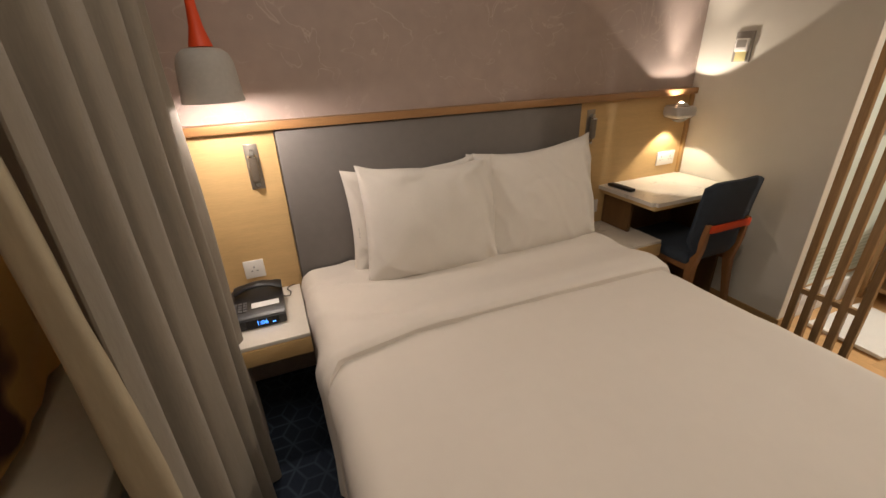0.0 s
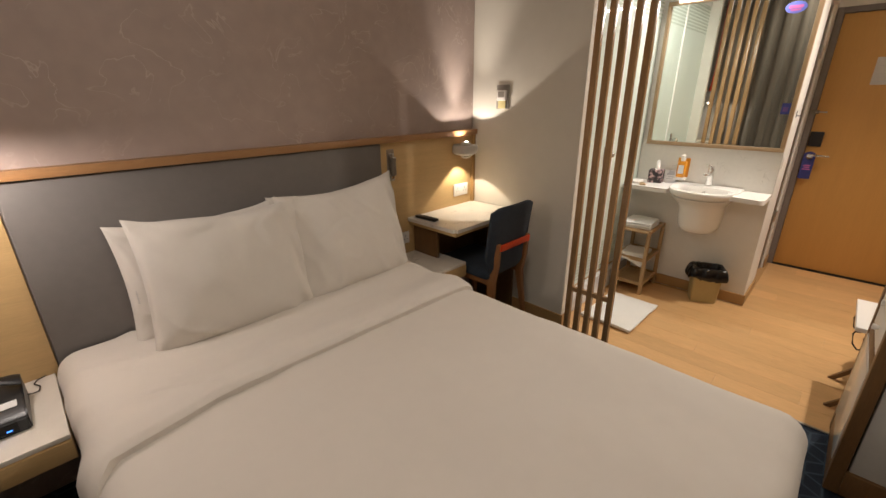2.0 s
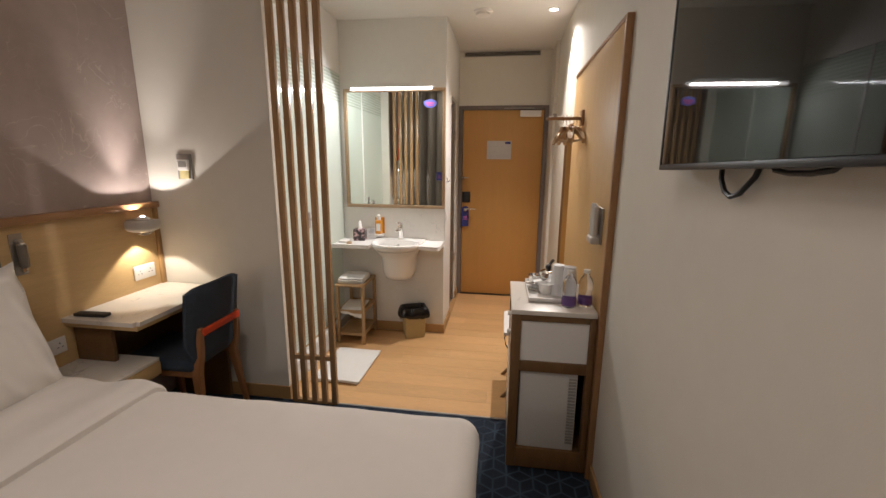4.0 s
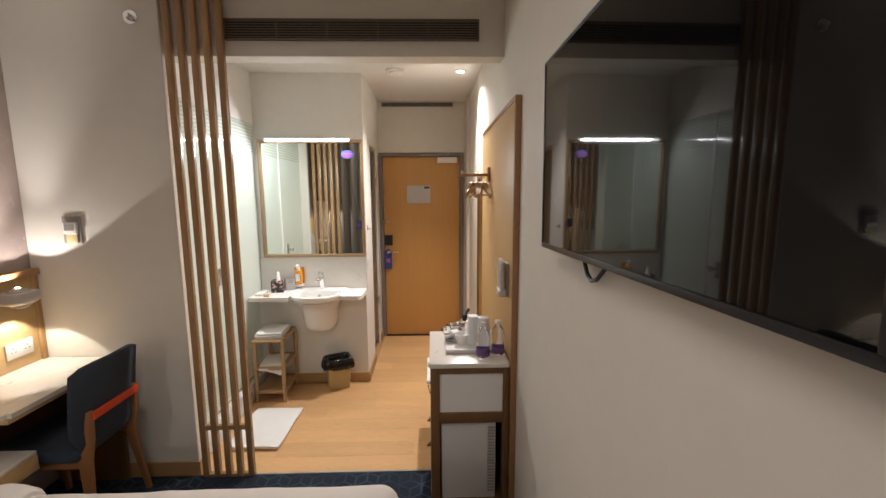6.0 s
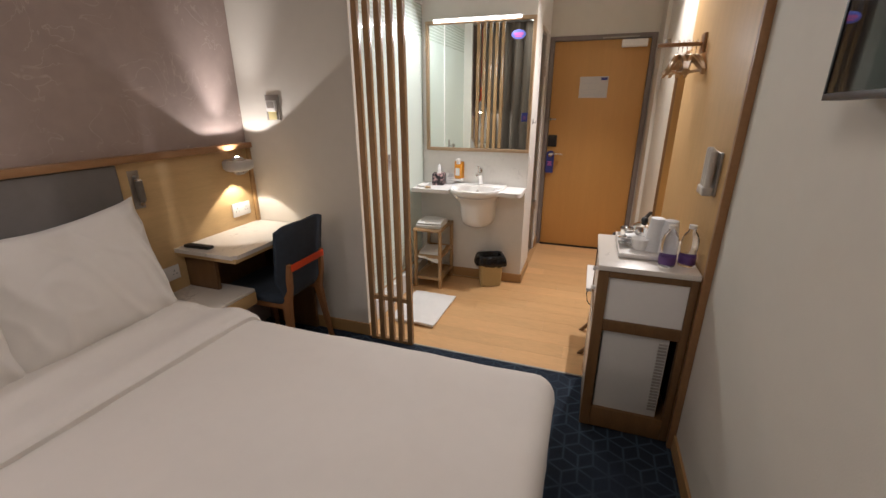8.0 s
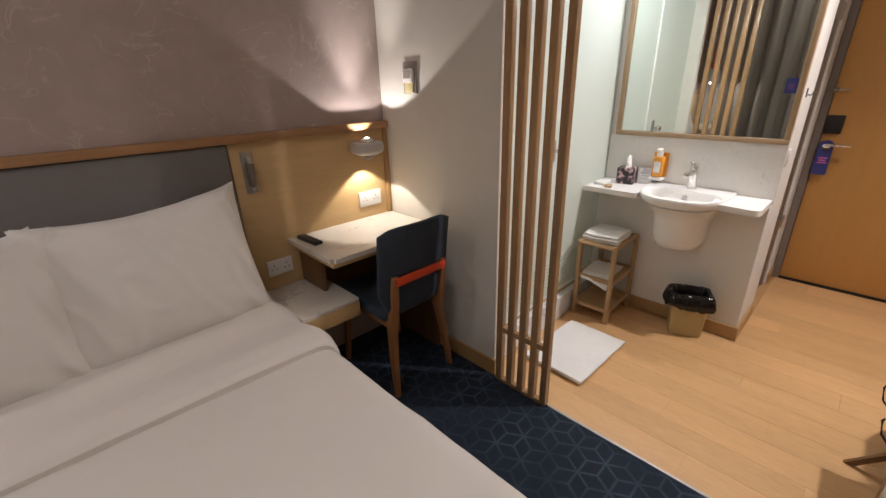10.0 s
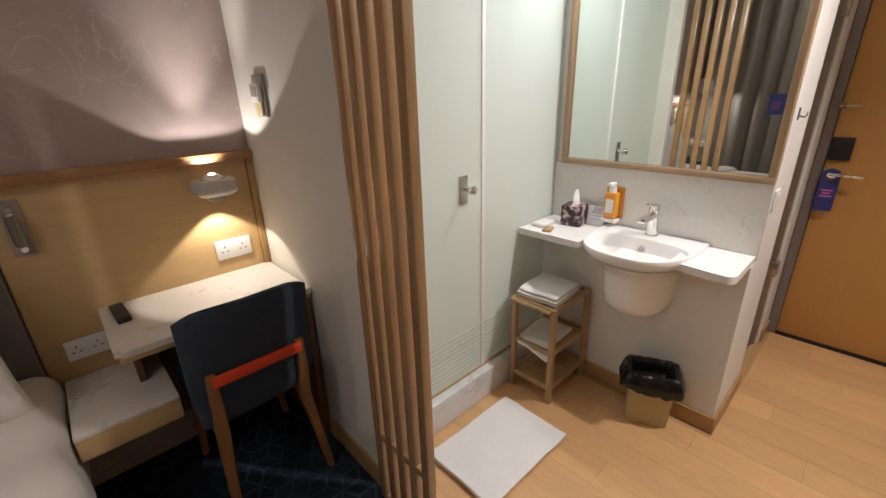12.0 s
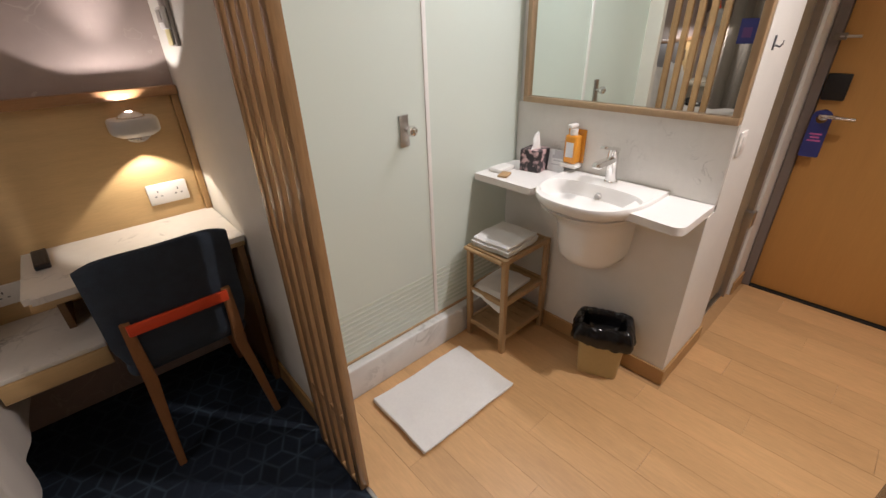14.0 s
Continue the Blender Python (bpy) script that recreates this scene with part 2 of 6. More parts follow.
PLASTIC_B = material("black_plastic", (0.014, 0.014, 0.016), 0.35, var=0.15)
PLASTIC_G = material("grey_plastic", (0.10, 0.10, 0.11), 0.45, var=0.1)
RUBBER = material("bin_bag_film", (0.005, 0.005, 0.006), 0.22, var=0.2, scale=20, bump=0.6, bump_scale=60)
BIN = material("bin_beige", (0.46, 0.36, 0.17), 0.5, var=0.06)
TOWEL = material("towel_cotton", (0.82, 0.80, 0.77), 0.95, var=0.04, scale=8, bump=0.8, bump_scale=550, sheen=0.3)
CHAIRFAB = material("chair_fabric", (0.026, 0.037, 0.055), 0.9, var=0.25, scale=30, bump=0.5, bump_scale=800, sheen=0.06)
ORANGE = material("orange_red", (0.70, 0.065, 0.013), 0.5, var=0.06)
SHADE = material("pendant_shade_concrete", (0.42, 0.40, 0.37), 0.7, var=0.08, scale=8, bump=0.1)
GRILLE = material("grille_metal", (0.16, 0.13, 0.10), 0.5, 0.3, var=0.05)
# near-black that paints in the shade of gaps and hollows
VOIDSHADE = material("void_shade", (0.02, 0.018, 0.016), 0.9)
PANE = glassy("window_glass", (0.9, 0.92, 0.9), 0.0, 1.0, 1.45)
SCREEN = material("tv_screen", (0.003, 0.003, 0.0035), 0.03, var=0.0, spec=0.34)
PAPER = material("printed_paper", (0.80, 0.80, 0.80), 0.7, var=0.03)
INK = material("grey_ink", (0.50, 0.50, 0.52), 0.7)
BLUE = material("sign_blue", (0.035, 0.045, 0.22), 0.5, var=0.05)
PURPLE = material("purple_print", (0.13, 0.06, 0.22), 0.45, var=0.1)
PINK = material("pink_print", (0.65, 0.16, 0.45), 0.5)
AMBER = material("amber_soap", (0.72, 0.30, 0.03), 0.15, var=0.05)
FLOWER = material("tissue_box_print", (0.035, 0.028, 0.03), 0.5, var=0.4, scale=14)
_n = FLOWER.node_tree
_t = _n.nodes.new("ShaderNodeTexNoise")
_t.inputs["Scale"].default_value, _t.inputs["Detail"].default_value = 32.0, 3.0
_r = _n.nodes.new("ShaderNodeValToRGB")
_r.color_ramp.elements[0].position, _r.color_ramp.elements[0].color = 0.50, (0.030, 0.024, 0.028, 1)
_r.color_ramp.elements[1].position, _r.color_ramp.elements[1].color = 0.62, (0.62, 0.42, 0.42, 1)
_c = _n.nodes.new("ShaderNodeTexCoord")
_n.links.new(_c.outputs["Object"], _t.inputs[0]), _n.links.new(_t.outputs[0], _r.inputs[0])
_n.links.new(_r.outputs[0], _n.nodes["Principled BSDF"].inputs["Base Color"])
CUSHION = material("cushion_print", (0.30, 0.14, 0.03), 0.8, var=0.2, scale=10, bump=0.3, bump_scale=300)
_n = CUSHION.node_tree
_t = _n.nodes.new("ShaderNodeTexWave")
_t.inputs["Scale"].default_value, _t.inputs["Distortion"].default_value, _t.inputs["Detail"].default_value = 3.5, 5.0, 1.0
_r = _n.nodes.new("ShaderNodeValToRGB")
_r.color_ramp.elements[0].position, _r.color_ramp.elements[0].color = 0.08, (0.06, 0.014, 0.010, 1)
_r.color_ramp.elements[1].position, _r.color_ramp.elements[1].color = 0.42, (0.60, 0.34, 0.09, 1)
_c = _n.nodes.new("ShaderNodeTexCoord")
_n.links.new(_c.outputs["Object"], _t.inputs[0]), _n.links.new(_t.outputs[0], _r.inputs[0])
_n.links.new(_r.outputs[0], _n.nodes["Principled BSDF"].inputs["Base Color"])
# white paper greyed to put the shadow on the door into its colour
NOTICE_SHADED = material("shaded_notice_paper", (0.56, 0.54, 0.53), 0.6, var=0.05, scale=20)
STRIPE = material("clear_glass_stripe", (0.64, 0.70, 0.61), 0.08, var=0.03)
READMETAL = material("grey_brown_metal", (0.36, 0.33, 0.29), 0.34, 0.8, var=0.08)
BRONZE = material("dark_bronze_metal", (0.20, 0.17, 0.135), 0.38, 0.5, var=0.1)
THREAD = material("grey_thread", (0.50, 0.48, 0.47), 0.7)
TISSUE = material("tissue_paper", (0.88, 0.87, 0.85), 0.9)
LEATHER = material("suitcase_shell", (0.050, 0.050, 0.052), 0.24, var=0.2, bump=0.3, bump_scale=120)
FRIDGE = material("fridge_enamel", (0.62, 0.60, 0.56), 0.16, var=0.03)
MIRROR = material("mirror_silver", (0.80, 0.85, 0.82), 0.015, 1.0, var=0.0)
CLEAR = glassy("clear_plastic", (0.97, 0.97, 0.98), 0.03, 1.0, 1.3)
LAMPGREY = material("lamp_grey_paint", (0.55, 0.52, 0.48), 0.35, 0.2, var=0.04)
MFRAME = material("mirror_frame_oak", (0.42, 0.29, 0.17), 0.4, var=0.1, scale=3, stretch=(10, 10, 1))
LED = glowing("led_white", (1.0, 0.95, 0.88), 5.0)
LENS = glassy("lamp_lens", (1.0, 0.98, 0.95), 0.05, 1.0, 1.45)
CLOCK = glowing("clock_blue", (0.05, 0.25, 1.0), 3.0)
DOWN = glowing("downlight_face", (1.0, 0.92, 0.82), 18.0)
# glow of the fill panel added over the bed
FILLGLOW = glowing("fill_diffuser_glow", (1.0, 0.93, 0.84), 0.5)
BULBM = glowing("pendant_bulb_glass", (1.0, 0.85, 0.70), 6.0)
OUTSIDE = glowing("night_city", (0.9, 0.35, 0.08), 0.35)
_n = OUTSIDE.node_tree
_t = _n.nodes.new("ShaderNodeTexNoise")
_t.inputs["Scale"].default_value, _t.inputs["Detail"].default_value = 2.2, 3
_r = _n.nodes.new("ShaderNodeValToRGB")
_r.color_ramp.elements[0].position, _r.color_ramp.elements[0].color = 0.42, (0.03, 0.008, 0.006, 1)
_r.color_ramp.elements[1].position, _r.color_ramp.elements[1].color = 0.62, (0.75, 0.30, 0.07, 1)
_n.links.new(_t.outputs[0], _r.inputs[0]), _n.links.new(_r.outputs[0], _n.nodes["Principled BSDF"].inputs["Emission Color"])


def frosted_material():
    m = bpy.data.materials.new("frosted_glass")
    m.use_nodes = True
    n, l = m.node_tree.nodes, m.node_tree.links
    b = n["Principled BSDF"]
    b.inputs["Base Color"].default_value = (0.77, 0.80, 0.745, 1)
    b.inputs["Roughness"].default_value = 0.03
    b.inputs["IOR"].default_value = 1.6
    tr = n.new("ShaderNodeBsdfTranslucent")
    tr.inputs[0].default_value = (0.79, 0.845, 0.775, 1)
    mix = n.new("ShaderNodeMixShader")
    mix.inputs[0].default_value = 0.45
    l.new(b.outputs[0], mix.inputs[1]), l.new(tr.outputs[0], mix.inputs[2])
    l.new(mix.outputs[0], n["Material Output"].inputs[0])
    return m


GLASSFROST = frosted_material()


# ---- mesh helpers ----
def box(bm, x0, x1, y0, y1, z0, z1, bevel=0.0, seg=2):
    m = Matrix.LocRotScale(((x0 + x1) / 2, (y0 + y1) / 2, (z0 + z1) / 2), None, (x1 - x0, y1 - y0, z1 - z0))
    made = bmesh.ops.create_cube(bm, size=1, matrix=m)["verts"]
    if bevel:
        edges = list({e for v in made for e in v.link_edges})
        bmesh.ops.bevel(bm, geom=edges, offset=bevel, segments=seg, affect="EDGES", profile=0.5)
    return bm


def rod(bm, a, b, r0, r1=None, n=16):
    a, b = Vector(a), Vector(b)
    m = Matrix.Translation((a + b) / 2) @ (b - a).to_track_quat("Z", "Y").to_matrix().to_4x4()
    bmesh.ops.create_cone(bm, cap_ends=True, segments=n, radius1=r0, radius2=r0 if r1 is None else r1, depth=(b - a).length, matrix=m)
    return bm


def lathe(bm, profile, centre=(0, 0, 0), n=32, squash=1.0):
    """A turned shape from (radius, height) pairs."""
    cx, cy, cz = centre
    rings = []
    for r, z in profile:
        rings.append([bm.verts.new((cx + r * math.cos(2 * math.pi * i / n), cy + squash * r * math.sin(2 * math.pi * i / n), cz + z)) for i in range(n)])
    for p, q in zip(rings, rings[1:]):
        for i in range(n):
            bm.faces.new((p[i], p[(i + 1) % n], q[(i + 1) % n], q[i]))
    return bm


def loft(bm, loops, cap_start=False, cap_end=False):
    rings = [[bm.verts.new(p) for p in loop] for loop in loops]
    n = len(rings[0])
    for p, q in zip(rings, rings[1:]):
        for i in range(n):
            bm.faces.new((p[i], p[(i + 1) % n], q[(i + 1) % n], q[i]))
    if cap_start:
        bm.faces.new(rings[0][::-1])
    if cap_end:
        bm.faces.new(rings[-1])
    return bm


def tube(bm, points, r, n=8):
    """A bent round bar along points."""
    pts = [Vector(p) for p in points]
    rings = []
    for i, p in enumerate(pts):
        d = (pts[min(i + 1, len(pts) - 1)] - pts[max(i - 1, 0)]).normalized()
        s = d.cross(Vector((0, 0, 1)))
        s = s.normalized() if s.length > 0.05 else Vector((1, 0, 0))
        u = s.cross(d)
        rings.append([p + r * (math.cos(2 * math.pi * k / n) * s + math.sin(2 * math.pi * k / n) * u) for k in range(n)])
    return loft(bm, rings, True, True)


def soft_box(bm, x0, x1, y0, y1, z0, z1, r, n=(14, 14, 6), wrinkle=0.0, scale=3.0):
    """A box with well-rounded edges and an uneven, cloth-like surface."""
    c = Vector(((x0 + x1) / 2, (y0 + y1) / 2, (z0 + z1) / 2))
    h = Vector(((x1 - x0) / 2, (y1 - y0) / 2, (z1 - z0) / 2))
    inner = Vector([max(0.0001, a - r) for a in h])
    cache = {}

    def put(p):
        key = tuple(round(a, 5) for a in p)
        if key not in cache:
            q = Vector([max(-i, min(i, a)) for a, i in zip(p, inner)])
            d = p - q
            w = q + d.normalized() * r if d.length > 1e-6 else p
            w = w + c
            if wrinkle:
                w = w + (d.normalized() if d.length > 1e-6 else Vector((0, 0, 1))) * wrinkle * (noise.noise(w * scale) + 0.5 * noise.noise(w * scale * 2.7))
            cache[key] = bm.verts.new(w)
        return cache[key]

    def steps(k):
        a = h[k]
        i = inner[k]
        return [-a, -a + r * 0.35, -a + r * 0.7] + [-i + 2 * i * j / n[k] for j in range(n[k] + 1)] + [a - r * 0.7, a - r * 0.35, a]

    for k in range(3):
        u, v = (k + 1) % 3, (k + 2) % 3
        su, sv = steps(u), steps(v)
        for sign in (-1, 1):
            for i in range(len(su) - 1):
                for j in range(len(sv) - 1):
                    quad = []
                    for a, b in ((i, j), (i + 1, j), (i + 1, j + 1), (i, j + 1)):
                        p = Vector((0, 0, 0))
                        p[k], p[u], p[v] = sign * h[k], su[a], sv[b]
                        quad.append(put(p))
                    if len(set(quad)) == 4:
                        f = quad if sign > 0 else quad[::-1]
                        try:
                            bm.faces.new(f)
                        except ValueError:
                            pass
    return bm


def finish(name, bm, mat, smooth=True, angle=40):
    bmesh.ops.recalc_face_normals(bm, faces=bm.faces)
    me = bpy.data.meshes.new(name)
    bm.to_mesh(me)
    bm.free()
    me.materials.append(mat)
    if smooth:
        me.polygons.foreach_set("use_smooth", [True] * len(me.polygons))
        me.set_sharp_from_angle(angle=radians(angle))
    return me


def part(name, bm, mat, parent=None, label="", smooth=True):
    ob = new(name, finish(name, bm, mat, smooth))
    if parent is not None:
        ob.parent = parent
        ob.matrix_parent_inverse = parent.matrix_world.inverted() if parent.type != "EMPTY" else Matrix.Translation(-Vector(parent.location))
    if label:
        tagged(ob, label)
    return ob


def thing(name, at, label, category, group=""):
    ob = new(name)
    ob.empty_display_size = 0.1
    ob.location = at
    return tagged(ob, label, category, group)


def structure(name, bm, mat, label="", category="", smooth=False):
    return tagged(new(name, finish(name, bm, mat, smooth)), label, category, kind="structure")


def B():
    return bmesh.new()


# ---- structure ----
Y_TV, Y_HEAD, X_WIN, X_PART, X_DOOR = 0.105, 2.765, 1.15, 4.605, 7.02
Z_ENTRY, Z_ROOM = 2.68, 2.80
structure("floor", box(B(), 1.0, 4.588, -0.05, 2.9, -0.08, 0.0), CARPET, "dark blue carpet with pale hexagon line pattern", "carpet floor")
wood_floor = structure("floor_entry", box(B(), 4.592, 7.2, -0.05, 2.9, -0.08, -0.006), JOINT, "light oak plank floor of the entry", "wood floor")
structure("trim", box(B(), 4.583, 4.597, Y_TV, 1.59, -0.02, 0.004, 0.0015), STEEL, "thin metal strip between carpet and wood floor", "floor trim")
structure("wall_north", box(B(), 0.9, 7.3, Y_HEAD, Y_HEAD + 0.15, -0.05, 2.95), WALLPAPER, "taupe wallpaper with fine pale contour lines", "wall")
structure("wall_south", box(B(), 0.9, 7.3, Y_TV - 0.15, Y_TV, -0.05, 2.95), PAINT, "plain warm cream painted wall", "wall")


def wall_with_hole(name, x0, x1, y0, y1, z0, z1, h, mat, label, along="y"):
    """An upright wall with one rectangular opening h = (from, to, bottom, top)."""
    bm = B()
    a, b, c, d = h
    if along == "y":
        for q in ((y0, a, z0, z1), (b, y1, z0, z1), (a, b, z0, c), (a, b, d, z1)):
            if q[1] - q[0] > 0.001 and q[3] - q[2] > 0.001:
                box(bm, x0, x1, *q)
    else:
        for q in ((x0, a, z0, z1), (b, x1, z0, z1), (a, b, z0, c), (a, b, d, z1)):
            if q[1] - q[0] > 0.001 and q[3] - q[2] > 0.001:
                box(bm, q[0], q[1], y0, y1, q[2], q[3])
    return structure(name, bm, mat, label, "wall")


wall_with_hole("wall_west", X_WIN - 0.25, X_WIN, -0.05, 2.9, -0.05, 2.95, (0.35, 2.55, 0.80, 2.45), PAINT, "cream window wall behind the curtains")
wall_with_hole("wall_east", X_DOOR, X_DOOR + 0.15, -0.05, 2.9, -0.05, 2.95, (0.145, 1.105, 0.0, 2.13), PAINT, "cream wall around the entrance door")
structure("wall_partition", box(B(), X_PART, X_PART + 0.05, 1.932, Y_HEAD, -0.02, 2.95, 0.004), PAINT, "plain cream partition wall beside the desk", "wall")
# column with the vanity and the small room behind it
structure("wall_vanity_low", box(B(), 5.824, 5.95, 1.092, 2.075, -0.02, 0.812), COLUMN, "white painted wall below the basin", "wall")
structure("wall_vanity_high", box(B(), 5.905, 5.95, 1.092, 2.075, 0.812, 2.75), COLUMN, "white painted wall behind the mirror", "wall")
structure("wall_column_side", box(B(), 5.95, 6.27, 1.092, 1.20, -0.02, 2.75), COLUMN, "white painted side of the vanity wall", "wall")
structure("wall_side_door_head", box(B(), 6.27, 6.82, 1.092, 1.20, 2.13, 2.75), COLUMN, "white wall over the glass side door", "wall")
structure("wall_side_door_jamb", box(B(), 6.82, X_DOOR, 1.107, 1.20, -0.02, 2.75), COLUMN, "white jamb beside the entrance door", "wall")
structure("wall_shower_head", box(B(), X_PART + 0.05, 5.905, 2.015, 2.075, 2.26, 2.75), COLUMN, "white wall over the shower glass", "wall")
structure("wall_shower_back", box(B(), 5.95, 6.0, 2.075, 2.9, -0.02, 2.75), COLUMN, "white shower wall", "wall")
structure("ceiling_room", box(B(), 0.9, 4.64, -0.05, 2.9, Z_ROOM, Z_ROOM + 0.1), CEIL, "white painted ceiling", "ceiling")
structure("ceiling_entry", box(B(), 4.76, 7.3, -0.05, 2.9, Z_ENTRY, Z_ENTRY + 0.1), CEIL, "white painted entry ceiling", "ceiling")
structure("bulkhead", box(B(), 4.64, 4.76, Y_TV, 2.01, 2.42, 2.95, 0.003), PAINT, "cream bulkhead over the entry opening", "bulkhead")


def skirting(name, *b):
    structure(name, box(B(), *b, 0.003), SKIRT, "oak skirting board", "baseboard")


skirting("baseboard_tv", X_WIN, 4.154, Y_TV, Y_TV + 0.012, 0.0, 0.085)
skirting("baseboard_partition", X_PART - 0.012, X_PART, 1.932, 2.74, 0.0, 0.085)
skirting("baseboard_partition_end", X_PART - 0.012, X_PART + 0.05, 1.920, 1.932, 0.0, 0.085)
skirting("baseboard_vanity", 5.812, 5.824, 1.080, 1.975, 0.0, 0.082)
skirting("baseboard_column", 5.8245, 6.27, 1.080, 1.092, 0.0, 0.082)
skirting("baseboard_jamb", 6.82, X_DOOR - 0.02, 1.095, 1.107, 0.0, 0.082)
structure("wall_south_step", box(B(), 6.70, X_DOOR, Y_TV + 0.0005, 0.135, -0.02, 2.679), PAINT, "cream wall step beside the entrance door", "wall")
skirting("baseboard_step", 6.688, X_DOOR - 0.02, 0.1355, 0.147, 0.0, 0.085)
skirting("baseboard_entry", 5.25, 6.687, Y_TV, Y_TV + 0.012, 0.0, 0.085)

# air grille in the bulkhead
vent = thing("air_grille", (4.64, 0.92, 2.5), "long dark brown metal air grille in the bulkhead", "air vent")
# dark board gives the shade of the duct behind the slats
part("shade_backing", box(B(), 4.630, 4.6395, 0.25, 1.60, 2.505, 2.60), VOIDSHADE, vent)
bm = B()
for b in ((0.245, 1.605, 2.598, 2.606), (0.245, 1.605, 2.499, 2.507), (0.245, 0.252, 2.507, 2.598), (1.598, 1.605, 2.507, 2.598)):
    box(bm, 4.618, 4.6395, *b)
part("frame", bm, GRILLE, vent)
for i in range(7):
    part("slat", rod(B(), (4.622, 0.252, 2.515 + i * 0.0128), (4.622, 1.598, 2.515 + i * 0.0128), 0.0036, n=6), GRILLE, vent)
for y in (0.52, 0.79, 1.06, 1.33):
    part("divider", box(B(), 4.619, 4.63, y - 0.003, y + 0.003, 2.507, 2.598), GRILLE, vent)

# slot diffuser, smoke detector and downlights of the entry ceiling
slot = thing("slot_diffuser", (X_DOOR, 0.66, 2.64), "long grey slot air diffuser high over the entrance door", "air vent")
part("frame", box(B(), X_DOOR - 0.014, X_DOOR - 0.0005, 0.262, 1.055, 2.622, 2.668, 0.002), PEWTER, slot)
for z in (2.633, 2.645, 2.657):
    # raised dark strips paint the shade inside the slits
    part("slit_shade", box(B(), X_DOOR - 0.0155, X_DOOR - 0.0142, 0.274, 1.043, z - 0.0035, z + 0.0035), VOIDSHADE, slot)
smoke = thing("smoke_detector", (5.825, 0.80, Z_ENTRY), "round white smoke detector on the ceiling", "detector")
part("base", lathe(B(), [(0, -0.002), (0.075, -0.002), (0.075, -0.014), (0.06, -0.02)], (5.825, 0.80, Z_ENTRY)), PLASTIC_W, smoke)
part("sensor_cap", lathe(B(), [(0.058, -0.014), (0.055, -0.035), (0.03, -0.042), (0, -0.043)], (5.825, 0.80, Z_ENTRY)), PLASTIC_W, smoke)


def downlight(x, y, z):
    t = thing("downlight", (x, y, z), "small round recessed ceiling downlight, switched on", "ceiling light", "recessed downlights")
    part("trim_ring", lathe(B(), [(0.030, -0.001), (0.045, -0.001), (0.047, -0.005), (0.034, -0.007), (0.030, -0.001)], (x, y, z)), PLASTIC_W, t)
    part("lens", lathe(B(), [(0, -0.003), (0.029, -0.003), (0.029, -0.001)], (x, y, z)), DOWN, t)
    return t


downlight(5.85, 0.262, Z_ENTRY)
# invented ceiling panel, out of view, that carries the bedroom fill lamp
cl = thing("added_fill_panel", (2.40, 1.25, Z_ROOM), "large flat white glowing panel over the bed, added unseen as fill light", "ceiling light")
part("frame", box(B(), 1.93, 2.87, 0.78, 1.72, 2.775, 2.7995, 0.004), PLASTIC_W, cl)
part("diffuser", box(B(), 1.95, 2.85, 0.80, 1.70, 2.755, 2.7745, 0.003), FILLGLOW, cl)
sprinkler = thing("sprinkler", (X_PART, 2.07, 2.60), "small chrome sprinkler head on the partition wall", "sprinkler")
part("rosette", rod(B(), (X_PART - 0.008, 2.07, 2.60), (X_PART - 0.0005, 2.07, 2.60), 0.035), CHROME, sprinkler)
part("nozzle", rod(B(), (X_PART - 0.04, 2.07, 2.60), (X_PART - 0.008, 2.07, 2.60), 0.012, 0.018), CHROME, sprinkler)

# window with sill behind the curtain
win = tagged(new("window_1", finish("window_1", box(box(box(box(B(), 0.98, 1.03, 0.35, 2.55, 0.80, 0.85), 0.98, 1.03, 0.35, 2.55, 2.40, 2.45), 0.98, 1.03, 0.35, 0.40, 0.85, 2.40), 0.98, 1.03, 2.50, 2.55, 0.85, 2.40), TRIM)), "dark night window in a brown frame", "window", kind="structure")
part("pane", box(B(), 1.0, 1.008, 0.40, 2.50, 0.85, 2.40), PANE, win, "dark window pane at night")
part("mullion", box(B(), 0.985, 1.028, 1.43, 1.47, 0.85, 2.40), TRIM, win)
structure("window_sill", box(B(), 1.04, 1.75, Y_TV + 0.001, Y_HEAD - 0.001, 0.745, 0.80, 0.006), LINING, "pale window ledge", "window sill")
structure("wall_below_sill", box(B(), 1.15, 1.62, Y_TV + 0.001, Y_HEAD - 0.001, -0.01, 0.745), PAINT, "cream wall below the window ledge", "wall")


structure("backdrop", box(B(), 0.30, 0.32, -0.6, 3.6, 0.0, 3.2), OUTSIDE, "orange glow of the night city outside", "backdrop")


